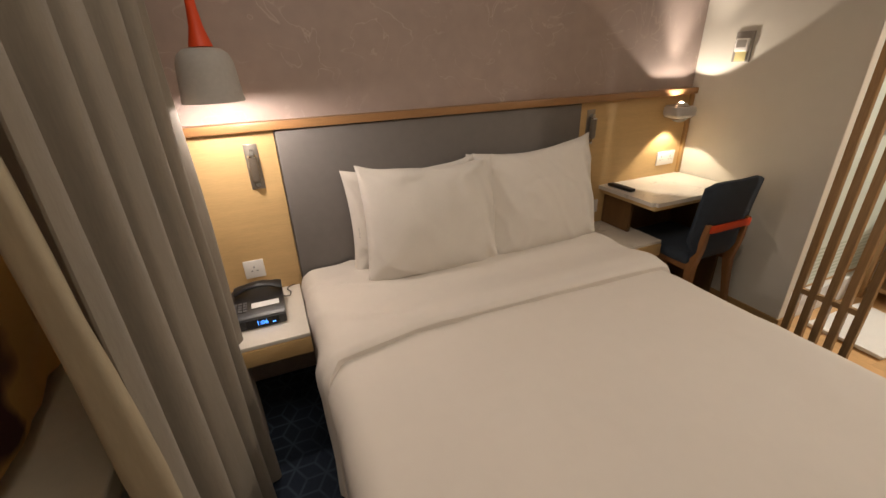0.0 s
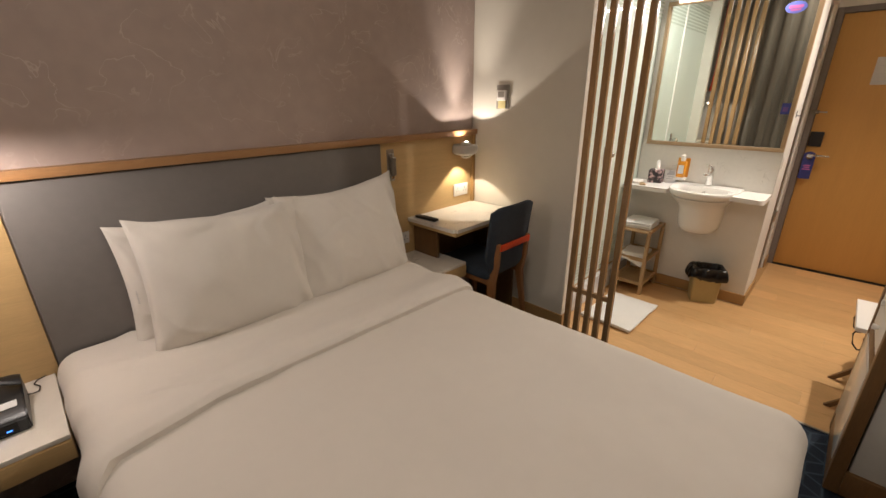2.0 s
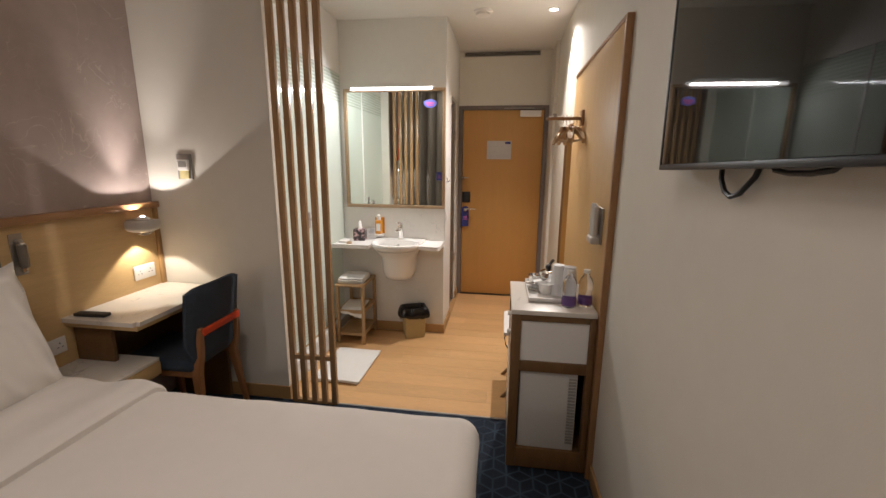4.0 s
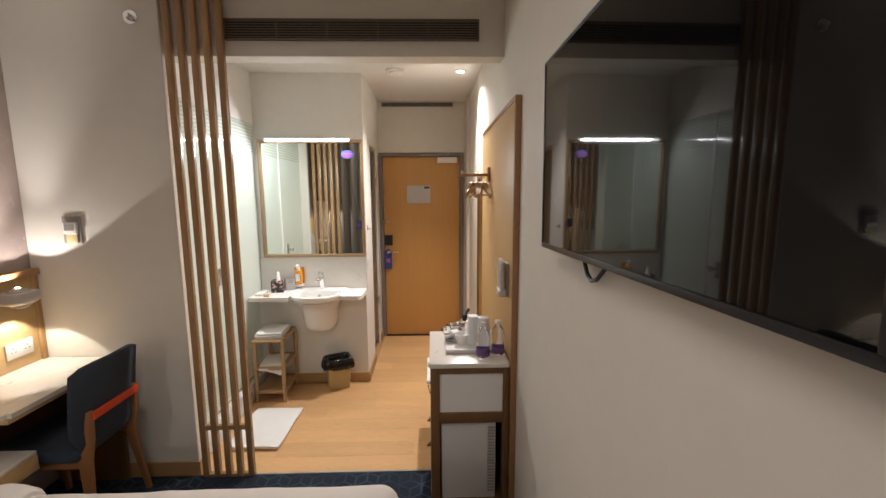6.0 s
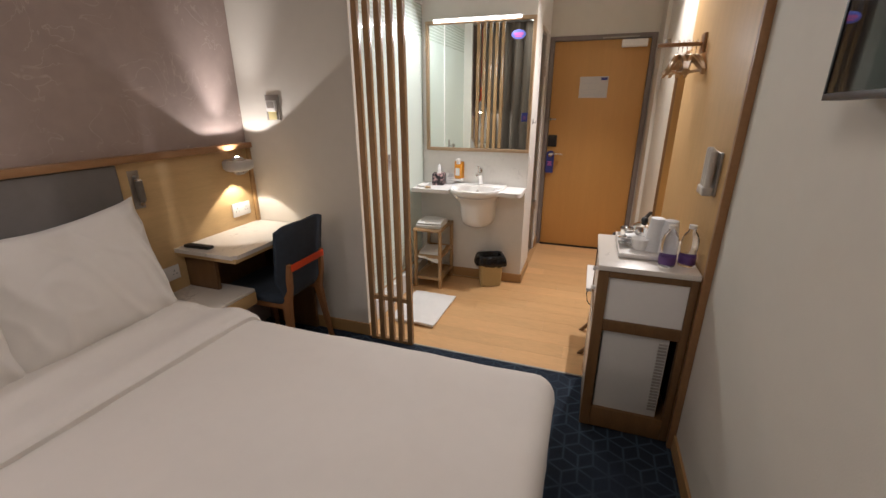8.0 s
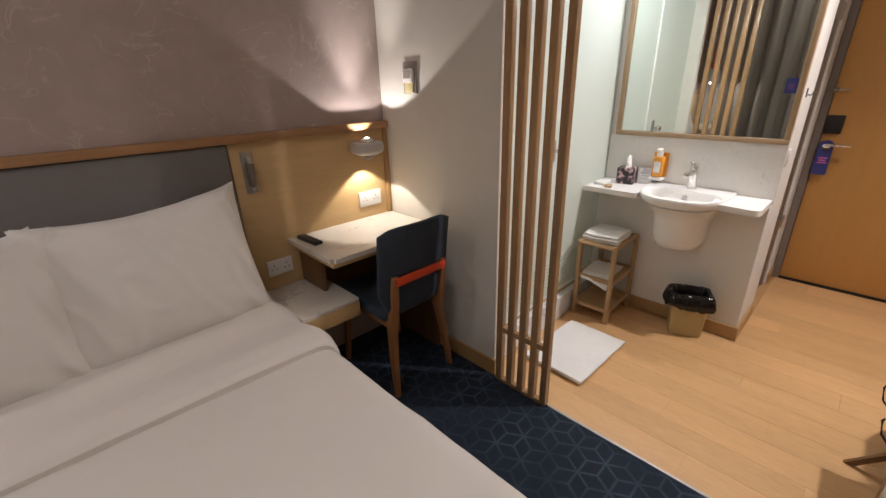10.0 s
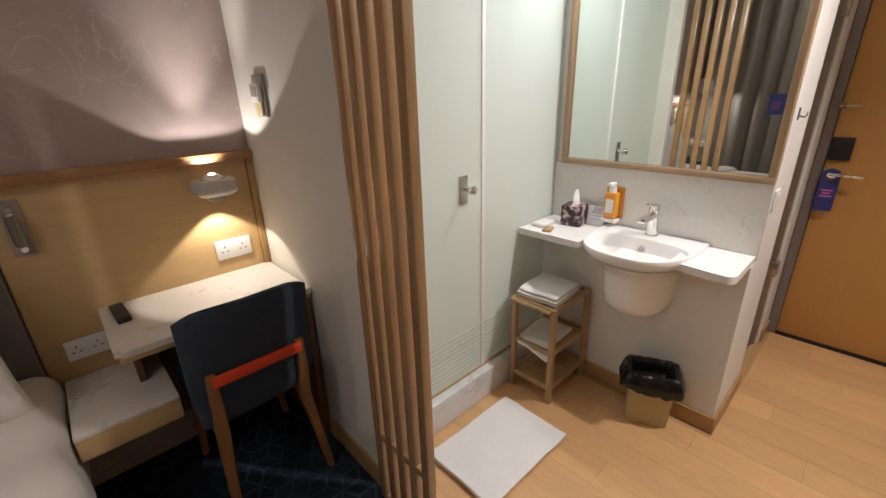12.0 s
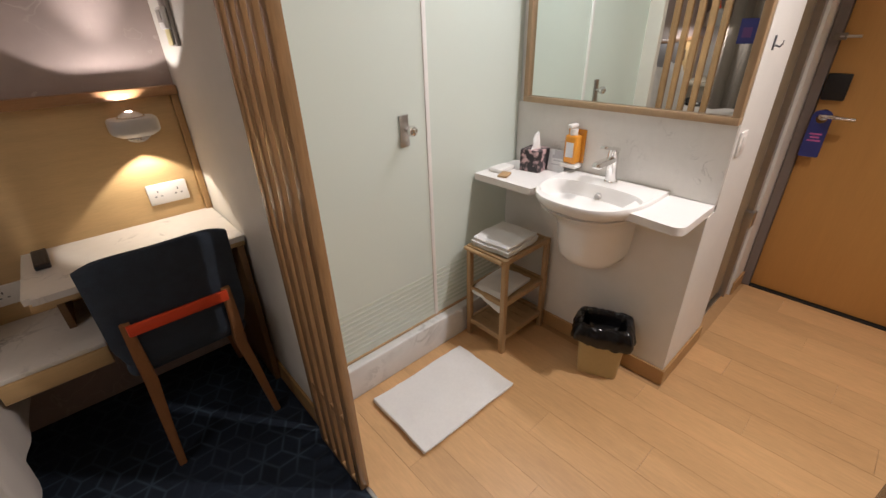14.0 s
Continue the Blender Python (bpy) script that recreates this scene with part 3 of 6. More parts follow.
# ---- curtains ----
def curtain(y0, y1, folds, x, z0, z1, label, seed, depth=0.055):
    """Pleated cloth: a thin shell with irregular upright folds that loosen towards the hem."""
    rnd = random.Random(seed)
    ny, nz = int(folds * 26), 36
    ph = [rnd.uniform(-0.75, 0.75) for _ in range(int(folds) + 3)]
    t = thing("curtain", (x, (y0 + y1) / 2, z0), label, "curtain", "curtains")

    def sheet(off, dy):
        rows = []
        for j in range(nz + 1):
            w = j / nz
            z = z0 + (z1 - z0) * w
            row = []
            for i in range(ny + 1):
                u = i / ny
                k = u * folds
                p = ph[int(k)] * (1 - k % 1) + ph[int(k) + 1] * (k % 1)
                amp = depth * (0.55 + 0.45 * (1 - w)) * (1 + 0.5 * p)
                s = math.cos(2 * math.pi * k + 1.4 * p * min(1, k) + 0.5 * math.sin(2.2 * w + p * 5))
                s += 0.30 * math.sin(4 * math.pi * k * (1 + 0.15 * p) + 3 * p + 0.8 * w) * (0.3 + abs(p))
                xx = x + off + amp * math.copysign(abs(s) ** 0.85, s) + 0.012 * noise.noise((k * 0.9, z * 1.3, seed)) + 0.007 * noise.noise((k * 3.1, z * 1.1, seed + 4.0)) + 0.0025 * noise.noise((k * 9.0, z * 3.0, seed + 9.0))
                yy = y0 + dy + (y1 - y0) * (u + 0.012 * math.sin(4 * math.pi * k + p)) + 0.02 * (1 - w) * p
                row.append((xx, yy, z))
            rows.append(row)
        return rows
    for nm, off, mat in (("cloth", 0.0, CURTAIN),):
        rows = sheet(off, 0.0)
        bm = B()
        vs = [[bm.verts.new(p) for p in r] for r in rows]
        back = [[bm.verts.new((p[0] - 0.004, p[1], p[2])) for p in r] for r in rows]
        for j in range(nz):
            for i in range(ny):
                bm.faces.new((vs[j][i], vs[j][i + 1], vs[j + 1][i + 1], vs[j + 1][i]))
                bm.faces.new((back[j][i], back[j + 1][i], back[j + 1][i + 1], back[j][i + 1]))
        for i in range(ny):
            bm.faces.new((vs[0][i], back[0][i], back[0][i + 1], vs[0][i + 1]))
            bm.faces.new((vs[nz][i], vs[nz][i + 1], back[nz][i + 1], back[nz][i]))
        for j in range(nz):
            bm.faces.new((vs[j][0], vs[j + 1][0], back[j + 1][0], back[j][0]))
            bm.faces.new((vs[j][ny], back[j][ny], back[j + 1][ny], vs[j + 1][ny]))
        part(nm, bm, mat, t)
    if y0 > 1:
        bm = soft_box(B(), x - 0.021, x + 0.026, y0 - 0.026, y0 - 0.002, z0, z1, 0.0115, (4, 2, 30), 0.005, 4)
        for v in bm.verts:
            v.co.x -= 0.052 * (v.co.z - 1.13) * max(0.0, (v.co.x - x + 0.021) / 0.047) * (1 if v.co.z < 1.6 else 0.47 / (v.co.z - 1.13))
        part("lined_edge", bm, DRAPE, t, "pale lining at the leading edge")
    return t


curtain(1.425, 2.42, 5.5, 1.862, 0.015, 2.76, "heavy grey-beige lined curtain hanging in deep folds", 3, 0.060)
curtain(0.14, 0.62, 4, 1.79, 0.015, 2.76, "heavy grey-beige lined curtain gathered at the wall", 8, 0.06)
rail = thing("curtain_rail", (1.79, 1.43, 2.78), "white curtain rail under the ceiling", "curtain rail")
part("track", box(B(), 1.77, 1.81, 0.13, 2.74, 2.765, 2.799, 0.003), PLASTIC_W, rail)

cushion = thing("cushion", (1.41, 1.70, 0.80), "orange-brown patterned cushion lying on the window ledge", "cushion")
part("cover", soft_box(B(), 1.18, 1.600, 1.38, 2.14, 0.801, 1.13, 0.10, (14, 22, 10), 0.026, 5.0), CUSHION, cushion)

# ---- headboard wall ----
hb = thing("headboard", (2.96, 2.75, 0.3), "grey padded headboard between oak side panels with an oak cap rail", "headboard")
part("pad", box(B(), 2.166, 3.746, 2.728, 2.7645, 0.25, 1.243, 0.008, 3), PAD, hb, "grey leather headboard pad")
part("side_panel", box(B(), 1.55, 2.162, 2.743, 2.7645, 0.25, 1.243, 0.002), OAK, hb, "pale oak veneer panel")
part("side_panel", box(B(), 3.752, 4.575, 2.743, 2.7645, 0.25, 1.243, 0.002), OAK, hb, "pale oak veneer panel")
part("cap_rail", box(B(), 1.55, 4.603, 2.712, 2.7648, 1.245, 1.280, 0.004), TRIM, hb, "reddish oak cap rail")
part("edge_strip", box(B(), 4.577, 4.603, 2.728, 2.7645, 0.73, 1.243, 0.003), SKIRT, hb)


def bedside_shelf(x0, x1, y0, label):
    t = thing("bedside_shelf", ((x0 + x1) / 2, 2.74, 0.42), label, "bedside table", "bedside shelves")
    part("top", box(B(), x0, x1, y0, 2.742, 0.500, 0.518, 0.003), MARBLE, t, "white marble top")
    part("box", box(B(), x0, x1, y0, 2.742, 0.425, 0.4995, 0.003), OAK, t, "pale oak box")
    part("drawer_front", box(B(), x0 + 0.002, x1 - 0.002, y0 - 0.004, y0 - 0.0005, 0.428, 0.497, 0.001), OAK, t)
    return t


bedside_shelf(1.74, 2.147, 2.302, "floating oak bedside shelf with a white marble top")
bedside_shelf(3.785, 4.075, 2.345, "floating oak bedside shelf with a white marble top")

# desk in the corner
desk = thing("desk", (4.27, 2.5, 0.0), "small wall desk with a white marble top and oak edges", "desk")
bm = B()
box(bm, 3.945, 4.598, 2.318, 2.742, 0.735, 0.757)
bmesh.ops.bevel(bm, geom=[e for e in bm.edges if all(v.co.x < 4 and v.co.y < 2.4 for v in e.verts)], offset=0.02, segments=4, affect="EDGES")
part("top", bm, MARBLE, desk, "white marble desk top")
part("apron", box(B(), 3.955, 4.598, 2.328, 2.742, 0.712, 0.7345, 0.002), OAK, desk)
part("side_panel", box(B(), 4.565, 4.59, 2.33, 2.735, 0.002, 0.7115, 0.002), FRAME, desk)
part("side_panel", box(B(), 3.99, 4.012, 2.52, 2.735, 0.519, 0.7115, 0.002), FRAME, desk)
part("back_panel", box(B(), 4.08, 4.56, 2.70, 2.735, 0.2, 0.7115, 0.002), FRAME, desk)


# sockets, reading lights, thermostat
def socket(x0, x1, z0, z1, gangs, label, y=2.7428):
    t = thing("socket", ((x0 + x1) / 2, y, (z0 + z1) / 2), label, "socket", "white wall sockets")
    part("plate", box(B(), x0, x1, y - 0.009, y - 0.0003, z0, z1, 0.003), PLASTIC_W, t)
    for k in range(gangs):
        c = x0 + (x1 - x0) * (k + 0.5) / gangs
        m = (z0 + z1) / 2
        for dx, dz, w, h in ((0, 0.012, 0.002, 0.005), (-0.011, -0.008, 0.004, 0.002), (0.011, -0.008, 0.004, 0.002)):
            part("slot", box(B(), c + dx - w, c + dx + w, y - 0.0098, y - 0.0091, m + dz - h, m + dz + h), PLASTIC_G, t)
    return t


socket(1.925, 2.011, 0.597, 0.683, 1, "square white single wall socket on the oak panel")
socket(4.383, 4.530, 0.822, 0.908, 2, "white double wall socket over the desk")
socket(3.818, 3.946, 0.588, 0.668, 2, "white double wall socket above the bedside shelf")


def reading_light(x, z):
    t = thing("reading_light", (x, 2.743, z), "slim grey metal reading light on the oak panel", "reading lamp", "bedside reading lights")
    part("plate", box(B(), x - 0.027, x + 0.027, 2.738, 2.7427, z - 0.095, z + 0.095, 0.002), READMETAL, t, "brushed grey metal back plate")
    part("barrel", lathe(B(), [(0, -0.062), (0.011, -0.060), (0.0165, -0.053), (0.0175, -0.045), (0.0175, 0.046), (0, 0.046)], (x, 2.714, z), 24), BRONZE, t, "dark grey metal swivel light barrel")
    part("cap", lathe(B(), [(0, 0.0463), (0.0178, 0.0463), (0.0178, 0.051), (0.015, 0.054), (0, 0.055)], (x, 2.714, z), 24), CHROME, t, "bright metal end cap")
    part("pivot", rod(B(), (x, 2.7377, z + 0.064), (x, 2.712, z + 0.064), 0.009), STEEL, t)
    part("button", rod(B(), (x + 0.002, 2.7377, z - 0.072), (x + 0.002, 2.722, z - 0.072), 0.010), CHROME, t, "round bright metal switch")
    return t


reading_light(2.062, 1.100)
reading_light(3.822, 1.110)

stat = thing("thermostat", (4.60, 2.5, 1.5), "grey framed wall control panel with a small display", "thermostat")
part("back_plate", box(B(), 4.592, 4.6045, 2.452, 2.548, 1.418, 1.568, 0.003), PEWTER, stat)
part("unit", box(B(), 4.574, 4.5915, 2.462, 2.534, 1.470, 1.535, 0.005, 3), PLASTIC_W, stat, "cream control unit")
part("display", box(B(), 4.5722, 4.5738, 2.472, 2.524, 1.490, 1.526), PEWTER, stat)
part("key_card", box(B(), 4.584, 4.587, 2.468, 2.528, 1.421, 1.4695, 0.001), material("key_card_yellow", (0.72, 0.62, 0.30), 0.4, var=0.03), stat, "pale yellow card in the holder")
part("card_slot", box(B(), 4.5872, 4.5915, 2.464, 2.532, 1.424, 1.469, 0.001), PEWTER, stat)

# wall lamp over the desk
lamp = thing("wall_lamp", (4.415, 2.74, 1.15), "grey metal up and down wall lamp with glass lenses, switched on", "wall lamp")
bm = B()
loops = []
for z, e in ((1.1205, 0.030), (1.122, 0.026), (1.131, 0.010), (1.137, 0.003), (1.143, 0.0), (1.160, -0.001), (1.176, 0.0), (1.182, 0.002), (1.1865, 0.006)):
    loops.append([(4.415 + (0.080 - e) * math.copysign(abs(math.cos(a)) ** 0.6, math.cos(a)), 2.664 + (0.071 - e) * math.copysign(abs(math.sin(a)) ** 0.6, math.sin(a)), z) for a in [2 * math.pi * k / 64 for k in range(64)]])
part("body", loft(bm, loops, True, True), LAMPGREY, lamp)
part("mount", box(B(), 4.385, 4.445, 2.7355, 2.7427, 1.12, 1.19), STEEL, lamp)
for s_, z in ((1, 1.187), (-1, 1.120)):
    part("lens_ring", lathe(B(), [(0.046, 0), (0.046, s_ * 0.004), (0.042, s_ * 0.005), (0.041, 0)], (4.415, 2.66, z), 32), CHROME, lamp)
    part("lens", lathe(B(), [(0.041, 0), (0.038, s_ * 0.008), (0.030, s_ * 0.016), (0.018, s_ * 0.022), (0, s_ * 0.024)], (4.415, 2.66, z), 32), LENS, lamp, "clear glass lens").visible_shadow = False

# pendant lamp
PX, PY = 1.994, 2.50
pend = thing("pendant_lamp", (PX, PY, 1.36), "grey bell-shaped pendant lamp with an orange neck, switched on", "pendant lamp")
part("shade", lathe(B(), [(0.030, 0.166), (0.055, 0.162), (0.075, 0.148), (0.086, 0.122), (0.090, 0.08), (0.094, 0.03), (0.098, 0.0), (0.094, 0.0), (0.090, 0.03), (0.086, 0.08), (0.082, 0.12), (0.070, 0.143), (0.05, 0.156), (0.0, 0.158)], (PX, PY, 1.380)), SHADE, pend, "grey matt lamp shade")
part("neck", lathe(B(), [(0.0, 0.168), (0.036, 0.168), (0.030, 0.19), (0.021, 0.225), (0.015, 0.28), (0.012, 0.36), (0.010, 0.40), (0, 0.40)], (PX, PY, 1.380)), ORANGE, pend, "orange-red flared lamp neck")
part("cord", rod(B(), (PX, PY, 1.77), (PX, PY, 2.79), 0.004, n=8), ORANGE, pend)
part("bulb", lathe(B(), [(0, -0.022), (0.016, -0.018), (0.024, 0), (0.018, 0.02), (0.012, 0.03), (0, 0.03)], (PX, PY, 1.41), 20), BULBM, pend).visible_shadow = False

# ---- bed ----
BX0, BX1, BY0, BY1 = 2.160, 3.775, 0.645, 2.722
bed = thing("bed", (2.95, 1.73, 0.0), "double bed made up with a smooth cream-white duvet", "bed")
part("base", box(B(), BX0 + 0.09, BX1 - 0.09, BY0 + 0.10, BY1, 0.06, 0.30, 0.01), BEDBASE, bed, "dark fabric bed base")
part("mattress", soft_box(B(), BX0 + 0.03, BX1 - 0.03, BY0 + 0.05, BY1, 0.28, 0.515, 0.06), LINEN, bed)
part("duvet", soft_box(B(), BX0, BX1, BY0, 2.30, 0.10, 0.563, 0.078, (64, 72, 16), 0.0075, 3.4), LINEN, bed, "cream-white duvet tucked over the mattress")


def ridge(x, y, z):
    """Narrow crease: one on a wandering line, falling off quickly beside it."""
    return max(0.0, 1 - 5.0 * abs(noise.noise((x, y, z)))) ** 2


def cuff():
    """Turned-back top of the duvet: a shell a little proud of it, with a soft rolled edge."""
    bm = B()
    nx, ny = 96, 44
    r, w, top = 0.08, BX1 - BX0 + 0.01, 0.592
    arc = math.pi * r / 2
    drop = 0.27
    total = w - 2 * r + 2 * (arc + drop)
    front, back = [], []
    for j in range(ny + 1):
        v = j / ny
        rf, rb = [], []
        for i in range(nx + 1):
            s = -total / 2 + total * i / nx
            a = abs(s) - (w / 2 - r)
            sg = 1 if s >= 0 else -1
            if a <= 0:
                x, z, nxv, nzv = s, top, 0.0, 1.0
            elif a < arc:
                g = a / r
                x, z, nxv, nzv = sg * (w / 2 - r + r * math.sin(g)), top - r + r * math.cos(g), sg * math.sin(g), math.cos(g)
            else:
                x, z, nxv, nzv = sg * w / 2, top - r - (a - arc), float(sg), 0.0
            e0 = 2.036 + 0.02 * math.cos(s * 2.2 + 0.4) - 0.14 * max(0.0, -s - 0.45) - (0.45 * max(0.0, a) if s < 0 else 0.05 * max(0.0, a))
            y = e0 + (2.715 - e0) * v
            lift = 0.005 * noise.noise((x * 3, y * 4, 2.0)) + 0.016 * math.exp(-((v - 0.13) / 0.11) ** 2) - 0.008 * math.exp(-((v - 0.38) / 0.10) ** 2) - (0.012 if j == 0 else 0.0)
            lift += 0.014 * ridge((x * 1.6 + y * 3.2), y * 0.9 - x * 0.5, 7.0) * math.exp(-((x + 0.62) / 0.22) ** 2) - 0.004 * ridge(x * 1.2, y * 3.5, 3.0)
            if a > 0:
                lift += 0.010 * math.sin(y * 28 + x * 5) * min(1, a / arc) * 0.35
            rf.append((2.965 + x + nxv * lift, y, z + nzv * lift))
            rb.append((2.965 + x + nxv * (lift - 0.020), y + 0.002, z + nzv * (lift - 0.026)))
        front.append([bm.verts.new(p) for p in rf])
        back.append([bm.verts.new(p) for p in rb])
    for j in range(ny):
        for i in range(nx):
            bm.faces.new((front[j][i], front[j][i + 1], front[j + 1][i + 1], front[j + 1][i]))
            bm.faces.new((back[j][i], back[j + 1][i], back[j + 1][i + 1], back[j][i + 1]))
    for i in range(nx):
        bm.faces.new((front[0][i], back[0][i], back[0][i + 1], front[0][i + 1]))
        bm.faces.new((front[ny][i], front[ny][i + 1], back[ny][i + 1], back[ny][i]))
    for j in range(ny):
        bm.faces.new((front[j][0], front[j + 1][0], back[j + 1][0], back[j][0]))
        bm.faces.new((front[j][nx], back[j][nx], back[j + 1][nx], front[j + 1][nx]))
    return bm


part("folded_sheet", cuff(), LINEN, bed, "turned-back band of cream-white sheet")


def pillow(x0, x1, y, z0, z1, lean, seed, thick=0.15, label="plump white cotton pillow leaning on the headboard", roll=0.0, mark=None):
    """Two bulging sheets that meet in a seam, creased, leaning back by some degrees."""
    w, h = x1 - x0, z1 - z0
    n = 64
    bm = B()

    def spot_at(u, v, sg):
        bulge = (max(0.0, 1 - u * u) * max(0.0, 1 - v * v)) ** 0.42
        pinch = 1 - 0.065 * (1 - v * v) * abs(u) ** 2
        pinv = 1 - (0.15 if v > 0 else 0.05) * (1 - u * u) * abs(v) ** 2
        cr = 0.009 * noise.noise((u * 1.7 + seed, v * 1.5, seed)) + 0.003 * noise.noise((u * 4 + seed, v * 2.6, seed * 2.0))
        near = abs(u) ** 2 + abs(v) ** 2
        cr += (0.004 + 0.005 * near) * ridge(u * 2.0 + v * 0.9 + seed, v * 0.8 - u * 0.4, seed * 3.0)
        cr -= 0.007 * ridge(u * 1.5 - v * 0.7, v * 1.1 + seed, seed * 5.0) * max(0.0, v) ** 0.5
        ripple = 0.020 * math.exp(-((u - 0.88) / 0.11) ** 2) * math.sin(7 * v + 16 * u + seed) + 0.012 * math.exp(-((v - 0.86) / 0.12) ** 2) * math.sin(7 * u + 2 * seed)
        corner = 0.014 * (abs(u) * abs(v)) ** 2 * math.sin(14 * (abs(u) - abs(v)) + seed)
        d = sg * (thick / 2 * bulge * (1.10 - 0.22 * v)) + (cr + corner + ripple) * (0.15 + bulge)
        return Vector((u * w / 2 * pinch, -d, v * h / 2 * pinv + 0.006 * noise.noise((u * 2.2, v * 2.2, seed * 4.0)) * near))

    for sg in (1, -1):
        vs = [[bm.verts.new(spot_at(2 * i / n - 1, 2 * j / n - 1, sg)) for i in range(n + 1)] for j in range(n + 1)]
        for j in range(n):
            for i in range(n):
                q = (vs[j][i], vs[j][i + 1], vs[j + 1][i + 1], vs[j + 1][i])
                bm.faces.new(q if sg > 0 else q[::-1])
    bmesh.ops.remove_doubles(bm, verts=bm.verts, dist=0.0008)
    ob = tagged(new("pillow", finish("pillow", bm, PILLOWC)), label, "pillow", "pillows on the bed")
    ob.matrix_world = pose((x0 + x1) / 2, y, (z0 + z1) / 2, -lean, roll, 0)
    if mark:
        bm = B()
        u0, v0 = mark
        for k in range(6):
            a, b = v0 - 0.035 * k, v0 - 0.035 * k - 0.022
            du = 0.006 + 0.004 * (k % 2)
            quad = [bm.verts.new(spot_at(uu, vv, 1) + Vector((0, -0.004, 0))) for uu, vv in ((u0 - du, b), (u0 + du, b), (u0 + du, a), (u0 - du, a))]
            bm.faces.new(quad)
        em = new("embroidery", finish("embroidery", bm, THREAD))
        em.parent = ob
        tagged(em, "small grey embroidered mark")
    return ob


pillow(2.400, 3.07, 2.660, 0.555, 1.055, 7, 1.3, 0.13, mark=(-0.92, -0.05))
pillow(3.02, 3.685, 2.660, 0.555, 1.06, 7, 2.1, 0.13)
pillow(2.440, 3.110, 2.535, 0.545, 1.085, 11, 5.2, 0.20, "plump white cotton pillow propped in front of another", 2)
pillow(3.030, 3.715, 2.550, 0.545, 1.10, 11, 7.7, 0.18, "plump white cotton pillow propped in front of another", -3, (0.90, 0.74))

# telephone with clock
tel = thing("telephone_clock", (1.985, 2.53, 0.518), "black bedside telephone with a lit blue clock display", "telephone")
bm = B()
prof = [(2.420, 0.519), (2.418, 0.566), (2.440, 0.582), (2.620, 0.604), (2.640, 0.595), (2.640, 0.519)]
loft(bm, [[(1.882, y, z) for y, z in prof], [(2.088, y, z) for y, z in prof]], True, True)
bmesh.ops.bevel(bm, geom=list(bm.edges), offset=0.004, segments=2, affect="EDGES")
body = part("body", bm, PLASTIC_B, tel)
tilt = pose(1.985, 2.53, 0.594, 7, 0, 0)


def tilted(bm):
    bmesh.ops.transform(bm, matrix=tilt, verts=bm.verts)
    return bm


part("label_card", tilted(box(B(), -0.022, 0.085, -0.062, -0.028, 0.0008, 0.002)), PAPER, tel, "white label card")
for r in range(4):
    for c in range(3):
        part("key", tilted(box(B(), -0.092 + c * 0.019, -0.078 + c * 0.019, -0.075 + r * 0.017, -0.063 + r * 0.017, 0.0, 0.0035, 0.001)), PLASTIC_G, tel)
bm = B()
hs = [(-0.085 + 0.19 * i / 10, 0.055, 0.016 + 0.022 * math.sin(math.pi * i / 10)) for i in range(11)]
loops = []
for i, (x, y, z) in enumerate(hs):
    e = 0.030 if i in (0, 1, 9, 10) else 0.022
    hgt = 0.016 if 1 < i < 9 else 0.018
    loops.append([(x, y + e * math.cos(a), z + hgt * 0.6 * math.sin(a)) for a in [2 * math.pi * k / 12 for k in range(12)]])
part("handset", tilted(loft(bm, loops, True, True)), PLASTIC_B, tel, "black curved handset")
part("display", box(B(), 1.935, 2.06, 2.4155, 2.4185, 0.528, 0.560), SCREEN, tel)


def text(s, size, m, mat, parent, name="writing", extrude=0.0003):
    c = bpy.data.curves.new(name, "FONT")
    c.body, c.size, c.extrude, c.align_x, c.align_y = s, size, extrude, "CENTER", "CENTER"
    tmp = new(name + "_tmp", c)
    dg = bpy.context.evaluated_depsgraph_get()
    me = bpy.data.meshes.new_from_object(tmp.evaluated_get(dg))
    bpy.data.objects.remove(tmp)
    me.transform(m)
    me.materials.clear()
    me.materials.append(mat)
    ob = new(name, me)
    ob.parent = parent
    ob.matrix_parent_inverse = Matrix.Translation(-Vector(parent.location)) if parent.type == "EMPTY" else Matrix.Identity(4)
    return ob


text("1:06", 0.026, pose(1.995, 2.4148, 0.545, 90, 0, 0), CLOCK, tel, "clock_digits")
part("am_mark", box(B(), 2.033, 2.045, 2.4143, 2.4152, 0.537, 0.541), CLOCK, tel)
part("cord", tube(B(), [(2.086, 2.60, 0.545), (2.10, 2.61, 0.535), (2.115, 2.635, 0.524), (2.12, 2.67, 0.5225), (2.105, 2.70, 0.5225), (2.115, 2.725, 0.5225), (2.14, 2.733, 0.524)], 0.0022), PLASTIC_B, tel)
part("cord", tube(B(), [(1.884, 2.60, 0.54), (1.868, 2.61, 0.528), (1.862, 2.64, 0.5225), (1.875, 2.69, 0.5225), (1.87, 2.735, 0.5225)], 0.0022), PLASTIC_B, tel)

for ob in tel.children:
    ob.data.transform(Matrix.Translation((-0.018, 0, 0)))

